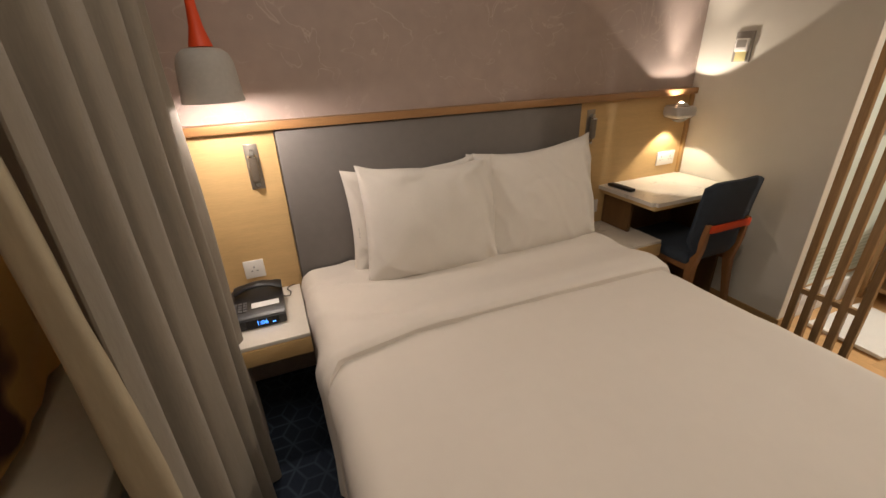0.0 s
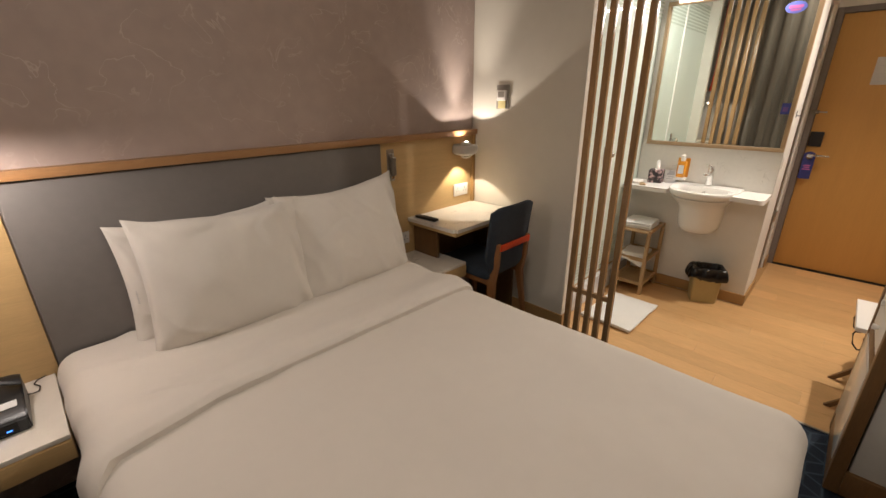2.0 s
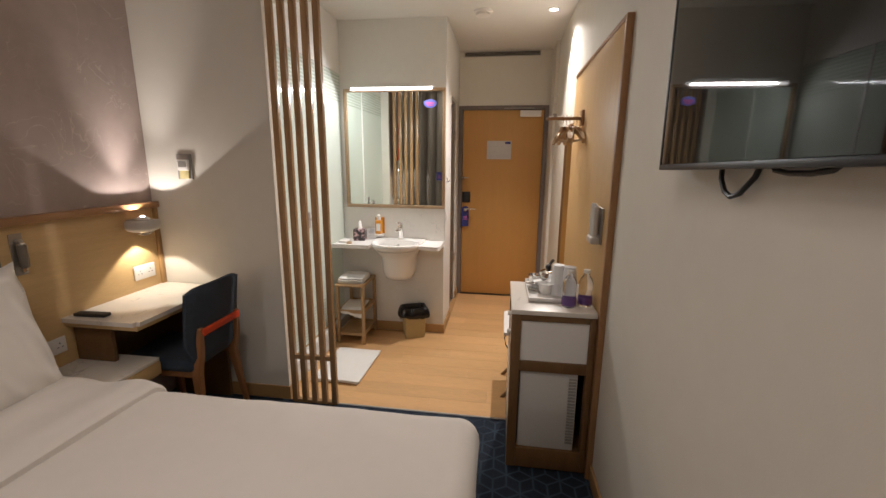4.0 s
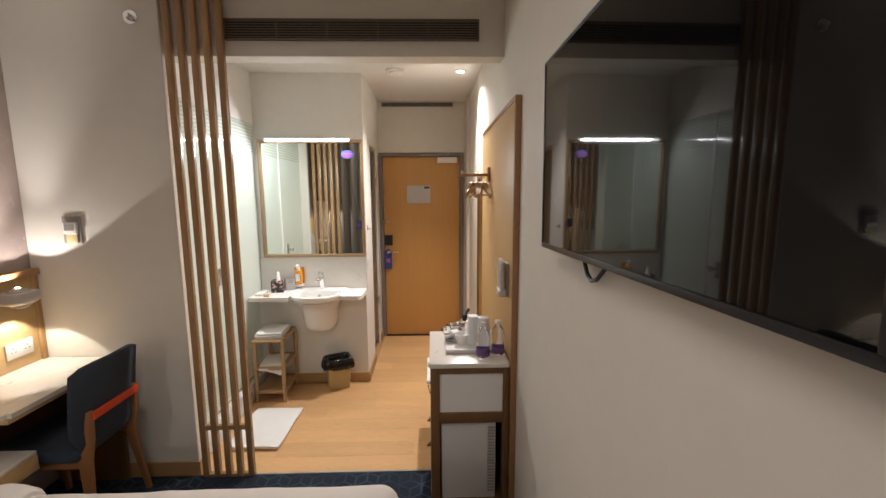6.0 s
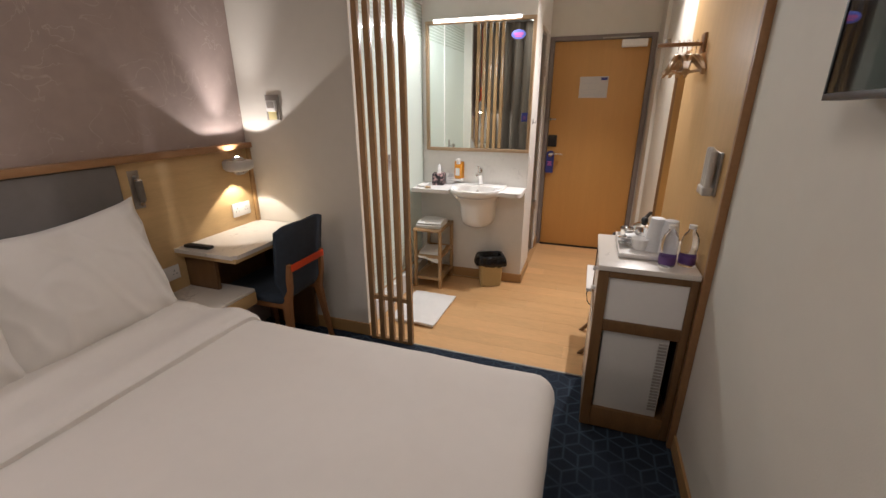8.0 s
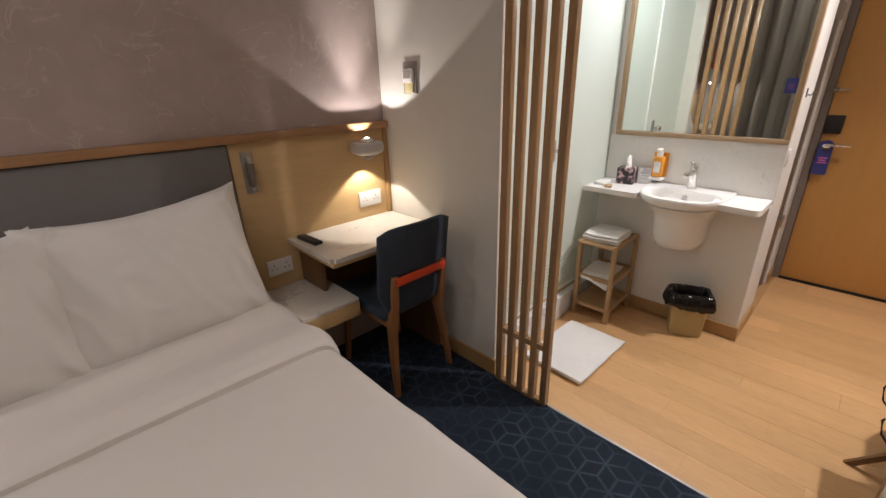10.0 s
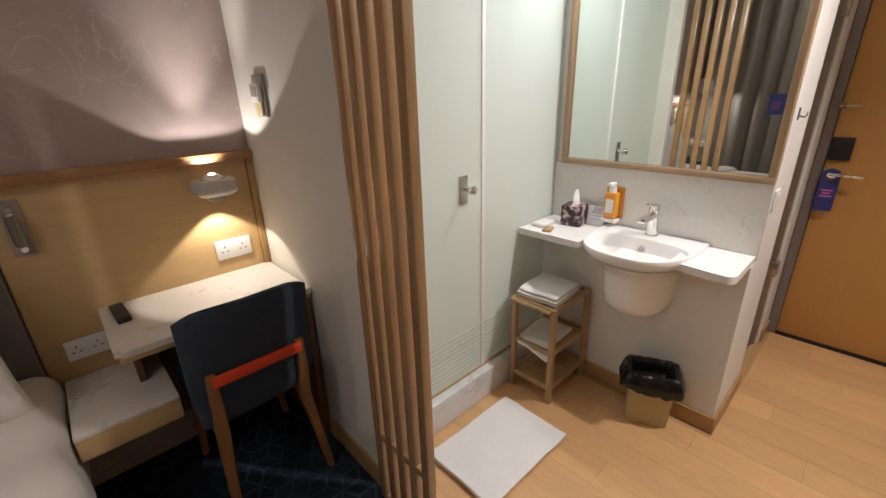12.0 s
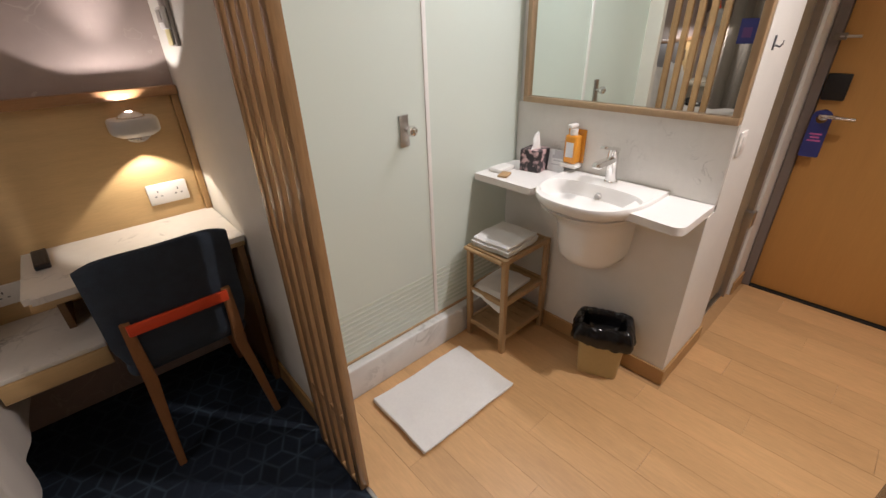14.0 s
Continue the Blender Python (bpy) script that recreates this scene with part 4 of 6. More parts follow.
# remote control on the desk
rem = thing("remote_control", (4.002, 2.62, 0.757), "slim black remote control lying on the desk", "remote control")
R = pose(4.002, 2.622, 0.757, 0, 0, 3)
bm = box(B(), -0.022, 0.022, -0.085, 0.085, 0.0005, 0.018, 0.005, 3)
bmesh.ops.transform(bm, matrix=R, verts=bm.verts)
part("body", bm, PLASTIC_B, rem)
for r in range(7):
    for c in range(3):
        bm = box(B(), -0.015 + c * 0.011, -0.008 + c * 0.011, -0.07 + r * 0.019, -0.060 + r * 0.019, 0.0175, 0.0195, 0.0008)
        bmesh.ops.transform(bm, matrix=R, verts=bm.verts)
        part("button", bm, PLASTIC_G, rem)


# ---- chair ----
def chair():
    t = thing("desk_chair", (4.30, 2.38, 0.0), "dark blue upholstered chair with wooden legs and an orange band", "chair")
    x0, x1 = 4.105, 4.495
    # padded seat
    part("seat", soft_box(B(), x0, x1, 2.20, 2.64, 0.415, 0.475, 0.028, (10, 10, 2), 0.003, 6), CHAIRFAB, t, "dark blue padded seat")
    # curved back shell sweeping up from the seat
    bm = B()
    loops = []
    prof = [(2.235, 0.425), (2.200, 0.450), (2.180, 0.50), (2.172, 0.56), (2.165, 0.64), (2.156, 0.72), (2.146, 0.80), (2.138, 0.86), (2.135, 0.888)]
    for k, (y, z) in enumerate(prof):
        hw = 0.158 + 0.052 * min(1, max(0, (z - 0.43) / 0.12))
        if k == len(prof) - 1:
            hw -= 0.024
        th = 0.038 if k < len(prof) - 1 else 0.022
        loop = []
        m = 14
        for i in range(m + 1):
            s = -1 + 2 * i / m
            loop.append((4.30 + hw * s, y - th / 2 + 0.030 * s * s * (1 if z > 0.5 else 0.3) + (0.010 if abs(s) == 1 else 0), z - (0.015 * s ** 4 if k == len(prof) - 1 else 0)))
        for i in range(m + 1):
            s = 1 - 2 * i / m
            loop.append((4.30 + hw * s, y + th / 2 + 0.030 * s * s * (1 if z > 0.5 else 0.3) - (0.010 if abs(s) == 1 else 0), z - (0.015 * s ** 4 if k == len(prof) - 1 else 0)))
        loops.append(loop)
    part("backrest", loft(bm, loops, True, True), CHAIRFAB, t, "dark blue curved padded backrest")

    def leg(points, nm="leg"):
        bm = B()
        loops = []
        for (x, y, z), (a, b) in points:
            loops.append([(x - a, y - b, z), (x + a, y - b, z), (x + a, y + b, z), (x - a, y + b, z)])
        loft(bm, loops, True, True)
        bmesh.ops.bevel(bm, geom=[e for e in bm.edges if abs(e.verts[0].co.z - e.verts[1].co.z) > 0.02], offset=0.004, segments=2, affect="EDGES")
        return part(nm, bm, CHAIRWOOD, t)
    for sx, fx in ((4.150, 4.128), (4.450, 4.500)):
        leg([((fx, 2.165, 0.002), (0.013, 0.014)), (((sx + fx) / 2, 2.185, 0.22), (0.016, 0.018)), ((sx, 2.195, 0.40), (0.020, 0.024)), ((sx, 2.168, 0.52), (0.018, 0.020)), ((sx, 2.150, 0.66), (0.014, 0.012))])
        leg([((fx, 2.62, 0.002), (0.012, 0.013)), ((sx, 2.59, 0.415), (0.018, 0.020))])
    part("stretcher", box(B(), 4.142, 4.478, 2.592, 2.612, 0.300, 0.325, 0.004), CHAIRWOOD, t)
    for x in (4.142, 4.468):
        part("side_rail", box(B(), x - 0.010, x + 0.010, 2.20, 2.60, 0.375, 0.414, 0.004), CHAIRWOOD, t)
    part("orange_band", box(B(), 4.150, 4.450, 2.128, 2.142, 0.618, 0.658, 0.004), ORANGE, t, "orange-red painted band across the back")


chair()

# ---- slat screen ----
screen = thing("slat_screen", (4.58, 1.77, 0.0), "open room divider of upright oak slats beside the partition", "room divider")
SLATS = [1.593 + 0.067 * k for k in range(5)]
for y in SLATS:
    part("slat", box(B(), 4.570, 4.602, y, y + 0.034, 0.0, 2.795, 0.003), SLAT, screen)
for y in SLATS[:4]:
    part("crossbar", box(B(), 4.574, 4.598, y + 0.0343, y + 0.0667, 0.300, 0.328), SLAT, screen)
    part("foot_rail", box(B(), 4.571, 4.601, y + 0.0343, y + 0.0667, 0.0, 0.018), SLAT, screen)

# ---- shower ----
structure("shower_curb", box(B(), X_PART + 0.051, 5.8235, 1.972, 2.075, -0.004, 0.158, 0.006), CURB, "pale marble shower curb", "shower curb")
structure("shower_floor", box(B(), X_PART + 0.051, 5.949, 2.0755, Y_HEAD - 0.001, -0.005, 0.03), COUNTER, "white shower tray", "shower floor")
glass = thing("shower_enclosure", (5.25, 2.03, 0.16), "frosted glass shower front with a glass door and pale stripes", "shower")
part("fixed_panel", box(B(), 5.318, 5.903, 2.022, 2.032, 0.166, 2.258), GLASSFROST, glass, "fixed frosted glass panel").visible_shadow = False
door = part("door_panel", box(B(), X_PART + 0.055, 5.296, 2.018, 2.028, 0.170, 2.258), GLASSFROST, glass, "frosted glass shower door")
door.visible_shadow = False
part("seal_strip", box(B(), 5.297, 5.317, 2.014, 2.032, 0.166, 2.258, 0.002), PLASTIC_W, glass)
part("bottom_track", box(B(), X_PART + 0.053, 5.9, 2.012, 2.036, 0.1585, 0.168, 0.002), RACKWOOD, glass)
for z0 in (0.20, 2.03):
    for k in range(9):
        z = z0 + k * 0.025
        part("stripe", box(B(), X_PART + 0.06, 5.294, 2.0165, 2.0178, z, z + 0.012), STRIPE, glass)
        part("stripe", box(B(), 5.320, 5.900, 2.0205, 2.0218, z, z + 0.012), STRIPE, glass)
plate = part("lock_plate", box(B(), 5.162, 5.205, 2.010, 2.0175, 1.040, 1.160, 0.002), STEEL, glass, "steel lock plate")
part("knob_stem", rod(B(), (5.19, 2.010, 1.105), (5.19, 1.985, 1.105), 0.009), CHROME, glass)
bm = B()
bmesh.ops.create_uvsphere(bm, u_segments=20, v_segments=12, radius=0.021, matrix=Matrix.Translation((5.19, 1.970, 1.105)))
part("knob", bm, CHROME, glass, "round chrome knob")

# ---- vanity ----
structure("backsplash", box(B(), 5.888, 5.9045, 1.0925, 2.02, 0.845, 1.128), SPLASH, "white speckled stone backsplash", "backsplash")


def outline(pts, r, seg=5):
    """A closed outline with rounded corners; r: a radius for each point."""
    out = []
    n = len(pts)
    for i, p in enumerate(pts):
        p = Vector(p)
        if r[i] <= 0:
            out.append(p)
            continue
        a, b = (Vector(pts[i - 1]) - p).normalized(), (Vector(pts[(i + 1) % n]) - p).normalized()
        for k in range(seg + 1):
            t = k / seg
            out.append((p + a * r[i]) * (1 - t) ** 2 + p * 2 * t * (1 - t) + (p + b * r[i]) * t * t)
    return out


def slab(pts, r, z0, z1):
    o = outline(pts, r)
    bm = B()
    loft(bm, [[(p.x, p.y, z0) for p in o], [(p.x, p.y, z1 - 0.003) for p in o], [(p.x * 0.9995 + 0.0005 * 5.75, p.y * 0.9985 + 0.0015 * 1.5, z1) for p in o]], True, True)
    return bm


van = thing("vanity_counter", (5.75, 1.55, 0.82), "thin white vanity counter with rounded front corners", "counter")
part("counter_board", slab([(5.887, 1.66), (5.887, 2.012), (5.575, 2.012), (5.575, 1.69)], (0, 0, 0.0, 0.01), 0.8125, 0.843), COUNTER, van)
part("counter_board", slab([(5.887, 1.094), (5.887, 1.32), (5.615, 1.32), (5.590, 1.094)], (0, 0, 0.01, 0.05), 0.8125, 0.843), COUNTER, van)


def basin():
    t = thing("wash_basin", (5.7, 1.5, 0.5), "white ceramic half-recessed wash basin with a rounded shroud", "wash basin")
    cy, hw = 1.480, 0.224
    xb, xf = 5.886, 5.485

    def d_loop(s, z, inset=0.0, back=0.0):
        """D-shaped loop: straight at the wall, bowed at the front."""
        pts = []
        n = 28
        for i in range(n + 1):
            a = math.pi * i / n
            e = math.copysign(abs(math.cos(a)) ** 0.75, math.cos(a))
            f = math.sin(a) ** 0.8
            x = (xb - 0.10) - (xb - 0.10 - xf - inset) * f * s
            pts.append((x, cy - (hw - inset) * s * e, z))
        for i in range(13):
            pts.append((xb - back, cy + (hw - inset) * s * (1 - i / 6), z))
        return pts
    bm = B()
    loops = [d_loop(0.86, 0.795), d_loop(0.95, 0.815), d_loop(1.0, 0.838), d_loop(1.0, 0.852), d_loop(0.992, 0.857), d_loop(1.0, 0.858, 0.012, 0.012)]
    inner = []
    for k, (s, z) in enumerate(((1.0, 0.857), (0.96, 0.848), (0.90, 0.82), (0.80, 0.79), (0.62, 0.768), (0.35, 0.760), (0.12, 0.758))):
        pts = []
        n = 28
        cx, rx = 5.655, 0.150
        for i in range(n + 1):
            a = math.pi * i / n
            e = math.copysign(abs(math.cos(a)) ** 0.8, math.cos(a))
            pts.append((cx + 0.02 - (rx - 0.005) * (math.sin(a) ** 0.85) * s, cy - 0.205 * s * e, z))
        for i in range(13):
            a = math.pi * (i + 0.5) / 13
            pts.append((cx + 0.02 + 0.090 * s * math.sin(a) ** 0.7, cy + 0.205 * s * math.copysign(abs(math.cos(a)) ** 0.8, math.cos(a)), z))
        inner.append(pts)
    loft(bm, loops + inner, True, True)
    part("bowl", bm, CERAMIC, t)
    bm = B()
    sh = []
    for z, hwid, xfr in ((0.80, 0.205, 5.505), (0.775, 0.185, 5.535), (0.745, 0.160, 5.575), (0.71, 0.148, 5.598), (0.62, 0.142, 5.612), (0.57, 0.136, 5.622), (0.535, 0.120, 5.645), (0.515, 0.090, 5.69), (0.508, 0.05, 5.74)):
        loop = []
        for i in range(25):
            a = math.pi * i / 24
            loop.append((5.823 - (5.823 - xfr) * (math.sin(a) ** 0.7), cy - hwid * math.copysign(abs(math.cos(a)) ** 0.8, math.cos(a)), z))
        sh.append(loop)
    loft(bm, sh, True, True)
    part("shroud", bm, CERAMIC, t)
    part("overflow", rod(B(), (5.748, cy, 0.812), (5.762, cy, 0.818), 0.014, n=20), STEEL, t, "round steel overflow ring")
    part("drain", rod(B(), (5.665, cy, 0.7575), (5.665, cy, 0.762), 0.022, n=20), CHROME, t)


basin()
tap = thing("tap", (5.83, 1.476, 0.858), "chrome single-lever basin tap", "tap")
part("base_ring", rod(B(), (5.833, 1.476, 0.858), (5.833, 1.476, 0.864), 0.028, n=24), CHROME, tap)
part("column", rod(B(), (5.833, 1.476, 0.864), (5.820, 1.476, 0.985), 0.022, 0.021, 24), CHROME, tap)
part("spout", box(B(), 5.690, 5.825, 1.458, 1.494, 0.945, 0.968, 0.006, 3), CHROME, tap)
bm = box(B(), -0.085, 0.03, -0.017, 0.017, 0.0, 0.012, 0.004)
bmesh.ops.transform(bm, matrix=pose(5.815, 1.476, 0.995, 0, 14, 0), verts=bm.verts)
part("lever", bm, CHROME, tap)
part("lever_neck", rod(B(), (5.820, 1.476, 0.985), (5.818, 1.476, 1.002), 0.018), CHROME, tap)

# mirror with its light bar
mir = thing("wall_mirror", (5.89, 1.535, 1.13), "large wall mirror in a slim oak frame", "mirror")
part("glass", box(B(), 5.886, 5.8905, 1.118, 1.955, 1.158, 2.105), MIRROR, mir)
for b in ((1.093, 1.980, 1.130, 1.156), (1.093, 1.980, 2.107, 2.133), (1.093, 1.117, 1.156, 2.107), (1.956, 1.980, 1.156, 2.107)):
    part("frame", box(B(), 5.868, 5.9045, *b, 0.002), MFRAME, mir)
part("light_bar", box(B(), 5.852, 5.8675, 1.205, 1.905, 2.118, 2.138, 0.003), LED, mir, "lit white light bar")
# added cap that keeps the bar's light off the wall above
part("bar_light_cap", box(B(), 5.846, 5.9045, 1.198, 1.912, 2.1384, 2.1475, 0.002), PLASTIC_W, mir, "slim white cap added over the light bar to block its upward light")
BADGE = material("badge_blue", (0.16, 0.20, 0.68), 0.4, var=0.05)
ov = part("oval_badge", lathe(B(), [(0, 0), (0.055, 0), (0.055, 0.002), (0, 0.002)], (0, 0, 0), 36, 0.62), BADGE, mir, "blue oval badge")
ov.data.transform(pose(5.8835, 1.225, 2.010, 90, 0, -90))
ov2 = part("badge_script", box(box(B(), -0.036, 0.036, -0.006, 0.012, 0.0022, 0.0026), -0.025, 0.026, -0.02, -0.010, 0.0022, 0.0026), PINK, mir, "pink lettering bars")
ov2.data.transform(pose(5.8835, 1.225, 2.010, 90, 0, -90))
tag = thing("wall_sticker", (5.885, 1.145, 1.38), "small blue information sticker on the mirror", "sticker")
part("sheet", box(B(), 5.8842, 5.8858, 1.121, 1.168, 1.375, 1.445), BLUE, tag)
part("print", box(B(), 5.8834, 5.884, 1.132, 1.158, 1.392, 1.420), PURPLE, tag)

# things on the vanity
tis = thing("tissue_box", (5.80, 1.845, 0.843), "small dark tissue box printed with pale flowers", "tissue box")
M = pose(5.805, 1.845, 0.843, 0, 0, 8)
bm = box(B(), -0.050, 0.050, -0.050, 0.050, 0.0005, 0.100, 0.003)
bmesh.ops.transform(bm, matrix=M, verts=bm.verts)
part("carton", bm, FLOWER, tis)
bm = B()
rings = []
for j in range(8):
    w = j / 7
    rings.append([(0.034 * (1 - w * 0.75) * math.cos(a) * (1 + 0.25 * math.sin(3 * a + j)) + 0.012 * w, 0.015 * (1 - 0.5 * w) * math.sin(a) + 0.006 * math.sin(2 * a + w * 3), 0.1002 + 0.066 * w + 0.008 * math.sin(2 * a) * w) for a in [2 * math.pi * k / 16 for k in range(16)]])
loft(bm, rings, True, True)
bmesh.ops.transform(bm, matrix=M, verts=bm.verts)
part("tissue", bm, TISSUE, tis, "white tissue standing out of the slot")

soap = thing("soap_dispenser", (5.86, 1.685, 0.9), "clear soap bottle with amber liquid in a wall holder", "soap dispenser")
part("holder", box(B(), 5.825, 5.8875, 1.645, 1.72, 0.878, 0.895, 0.003), PLASTIC_W, soap)
part("holder_back", box(B(), 5.880, 5.8875, 1.640, 1.725, 0.895, 1.040, 0.002), AMBER, soap)
part("bottle", box(B(), 5.830, 5.878, 1.652, 1.713, 0.8955, 1.020, 0.010, 3), AMBER, soap, "amber liquid bottle")
part("bottle_label", box(B(), 5.8285, 5.8298, 1.664, 1.701, 0.925, 0.99), PAPER, soap)
part("pump_collar", rod(B(), (5.854, 1.683, 1.020), (5.854, 1.683, 1.045), 0.017), PLASTIC_W, soap)
part("pump_head", box(B(), 5.815, 5.868, 1.671, 1.695, 1.052, 1.068, 0.005, 3), PLASTIC_W, soap)
part("pump_stem", rod(B(), (5.854, 1.683, 1.045), (5.854, 1.683, 1.053), 0.006), PLASTIC_W, soap)

card = thing("notice_card", (5.85, 1.75, 0.843), "small folded white notice card standing on the counter", "card")
for s in (1, -1):
    bm = box(B(), -0.0008, 0.0008, -0.042, 0.042, 0, 0.098)
    bmesh.ops.transform(bm, matrix=pose(5.858 - s * 0.017, 1.752, 0.8435, 0, s * 10, 6), verts=bm.verts)
    part("leaf", bm, PAPER, card)
bm = B()
for k in range(4):
    box(bm, -0.0014, -0.0009, -0.028, 0.024 - 0.008 * (k % 2), 0.03 + k * 0.022, 0.034 + k * 0.013)
bmesh.ops.transform(bm, matrix=pose(5.841, 1.752, 0.8435, 0, 10, 6), verts=bm.verts)
part("print_lines", bm, INK, card)
dish = thing("soap_dish", (5.69, 1.955, 0.843), "low white dish at the end of the counter", "dish")
part("dish_body", box(B(), 5.64, 5.75, 1.915, 1.985, 0.8435, 0.862, 0.006, 3), PLASTIC_W, dish)
pk = thing("soap_packet", (5.63, 1.885, 0.843), "small brown wrapped soap packet", "soap")
bm = box(B(), -0.035, 0.035, -0.022, 0.022, 0.0006, 0.011, 0.004)
bmesh.ops.transform(bm, matrix=pose(5.635, 1.882, 0.843, 0, 0, 20), verts=bm.verts)
part("wrapper", bm, RACKWOOD, pk)


# wooden towel rack with towels
def rack():
    t = thing("towel_rack", (5.60, 1.84, 0.0), "small three-tier wooden rack for towels", "towel rack")
    x0, x1, y0, y1, h = 5.458, 5.798, 1.706, 1.952, 0.53
    for x in (x0, x1 - 0.026):
        for y in (y0, y1 - 0.026):
            part("leg", box(B(), x, x + 0.026, y, y + 0.026, 0.0, h, 0.003), RACKWOOD, t)
    for z, full in ((0.075, True), (0.275, True), (h - 0.026, True)):
        for y in (y0 + 0.004, y1 - 0.022):
            part("rail", box(B(), x0 + 0.0265, x1 - 0.0265, y, y + 0.018, z, z + 0.026, 0.002), RACKWOOD, t)
        for x in (x0 + 0.004, x1 - 0.022):
            part("rail", box(B(), x, x + 0.018, y0 + 0.0265, y1 - 0.0265, z, z + 0.026, 0.002), RACKWOOD, t)
        n = 6
        for k in range(n):
            w = (x1 - x0 - 0.053) / n
            part("shelf_slat", box(B(), x0 + 0.0268 + k * w, x0 + 0.0268 + (k + 0.94) * w, y0 + 0.0225, y1 - 0.0225, z + 0.006, z + 0.016), RACKWOOD, t)
    part("top_bar", rod(B(), (x0 - 0.012, y0 + 0.013, h - 0.01), (x0 - 0.012, y1 - 0.005, h - 0.01), 0.010), RACKWOOD, t)
    return h


top = rack()


def towel(name, x0, x1, y0, y1, z, layers, thick, label, rz=0.0, sag=None, lump=0.0022):
    t = thing(name, ((x0 + x1) / 2, (y0 + y1) / 2, z), label, "towel", "white towels")
    cx, cy = (x0 + x1) / 2, (y0 + y1) / 2
    for k in range(layers):
        bm = B()
        rr = random.Random(k + int(1000 * x0))
        e, g = rr.uniform(0.0, 0.012), rr.uniform(0.0, 0.010)
        soft_box(bm, x0 + e, x1 - g, y0 + g, y1 - e, z + k * thick + 0.0006, z + (k + 1) * thick, thick * 0.48, (24, 24, 1), lump, 9)
        if sag:
            for v in bm.verts:
                v.co.z = z + (v.co.z - z) + sag(v.co.x, v.co.y)
        bmesh.ops.transform(bm, matrix=Matrix.Translation((cx, cy, 0)) @ pose(0, 0, 0, 0, 0, rz) @ Matrix.Translation((-cx, -cy, 0)), verts=bm.verts)
        part("fold", bm, TOWEL, t)
    return t


towel("folded_towel", 5.475, 5.725, 1.725, 1.945, top - 0.002, 3, 0.016, "neatly folded white towels on top of the rack", 4, lambda x, y: 0.006 * noise.noise((x * 11, y * 11, 0.0)), 0.005)
towel("draped_towel", 5.455, 5.720, 1.735, 1.925, 0.295, 2, 0.011, "white towel laid over the middle shelf of the rack", 3, lambda x, y: -(1.0 + 12.0 * max(0.0, 1.86 - y)) * (5.492 - x) if x < 5.492 else 0.006 * noise.noise((x * 14, y * 14, 2.0)), 0.004)
towel("bath_mat", 4.818, 5.340, 1.535, 1.895, 0.001, 2, 0.010, "folded white bath mat lying on the wood floor", -1, lambda x, y: 0.008 * max(0.0, noise.noise((x * 5, y * 5, 6.0))) + 0.012 * max(0.0, 1 - (x - 4.818) / 0.05) ** 2 * (0.4 + 0.6 * math.sin(9 * (y - 1.5)) ** 2), 0.004)


# waste bin with bag
def waste_bin():
    t = thing("waste_bin", (5.716, 1.338, 0.0), "square beige waste bin lined with a black bag", "waste bin")
    M = pose(5.716, 1.338, 0.0, 0, 0, 25)
    bm = B()
    sec = []
    for z, w, d in ((0.001, 0.058, 0.084), (0.012, 0.061, 0.087), (0.27, 0.074, 0.100), (0.27, 0.070, 0.096), (0.02, 0.057, 0.083)):
        o = outline([(-w, -d), (w, -d), (w, d), (-w, d)], (0.018,) * 4, 4)
        sec.append([(p.x, p.y, z) for p in o])
    loft(bm, sec, True, True)
    bmesh.ops.transform(bm, matrix=M, verts=bm.verts)
    part("bucket", bm, BIN, t)
    # film folded over the rim: an outer skirt with a torn-looking hem, a flat lip and a sagging inside
    bm = B()
    sec = []
    hem = ((0.196, 0.026), (0.215, 0.030), (0.245, 0.024), (0.270, 0.014), (0.281, 0.004), (0.282, -0.008), (0.270, -0.016), (0.235, -0.022), (0.205, -0.034), (0.190, -0.060))
    for k, (z, e) in enumerate(hem):
        w, d = 0.074 + e, 0.100 + e * 1.1
        ring = []
        for i in range(120):
            a = 2 * math.pi * i / 120
            ca, sa = math.cos(a), math.sin(a)
            rr = 1 / (abs(ca) ** 7 + abs(sa) ** 7) ** (1 / 7)
            loose = max(0.0, 1 - k / 4)
            fold = 0.06 * noise.noise((ca * 2.4, sa * 2.4, k * 0.15)) + 0.030 * math.sin(13 * a + 3.0 * noise.noise((ca * 2, sa * 2, 9.0)))
            rise = loose * (0.030 * noise.noise((ca * 2.1 + 5, sa * 2.1, 1.0)) + 0.012 * noise.noise((ca * 7, sa * 7, 4.0))) + (0.010 * noise.noise((ca * 5, sa * 5, 2.0)) if 2 < k < 7 else 0.0)
            grow = 1 + fold * (loose * 0.9 + 0.12)
            ring.append((max(-0.2, w * rr * ca * grow), d * rr * sa * grow, z + rise))
        sec.append(ring)
    loft(bm, sec, False, True)
    bmesh.ops.transform(bm, matrix=M, verts=bm.verts)
    part("bag", bm, RUBBER, t, "crumpled glossy black bin bag")


waste_bin()

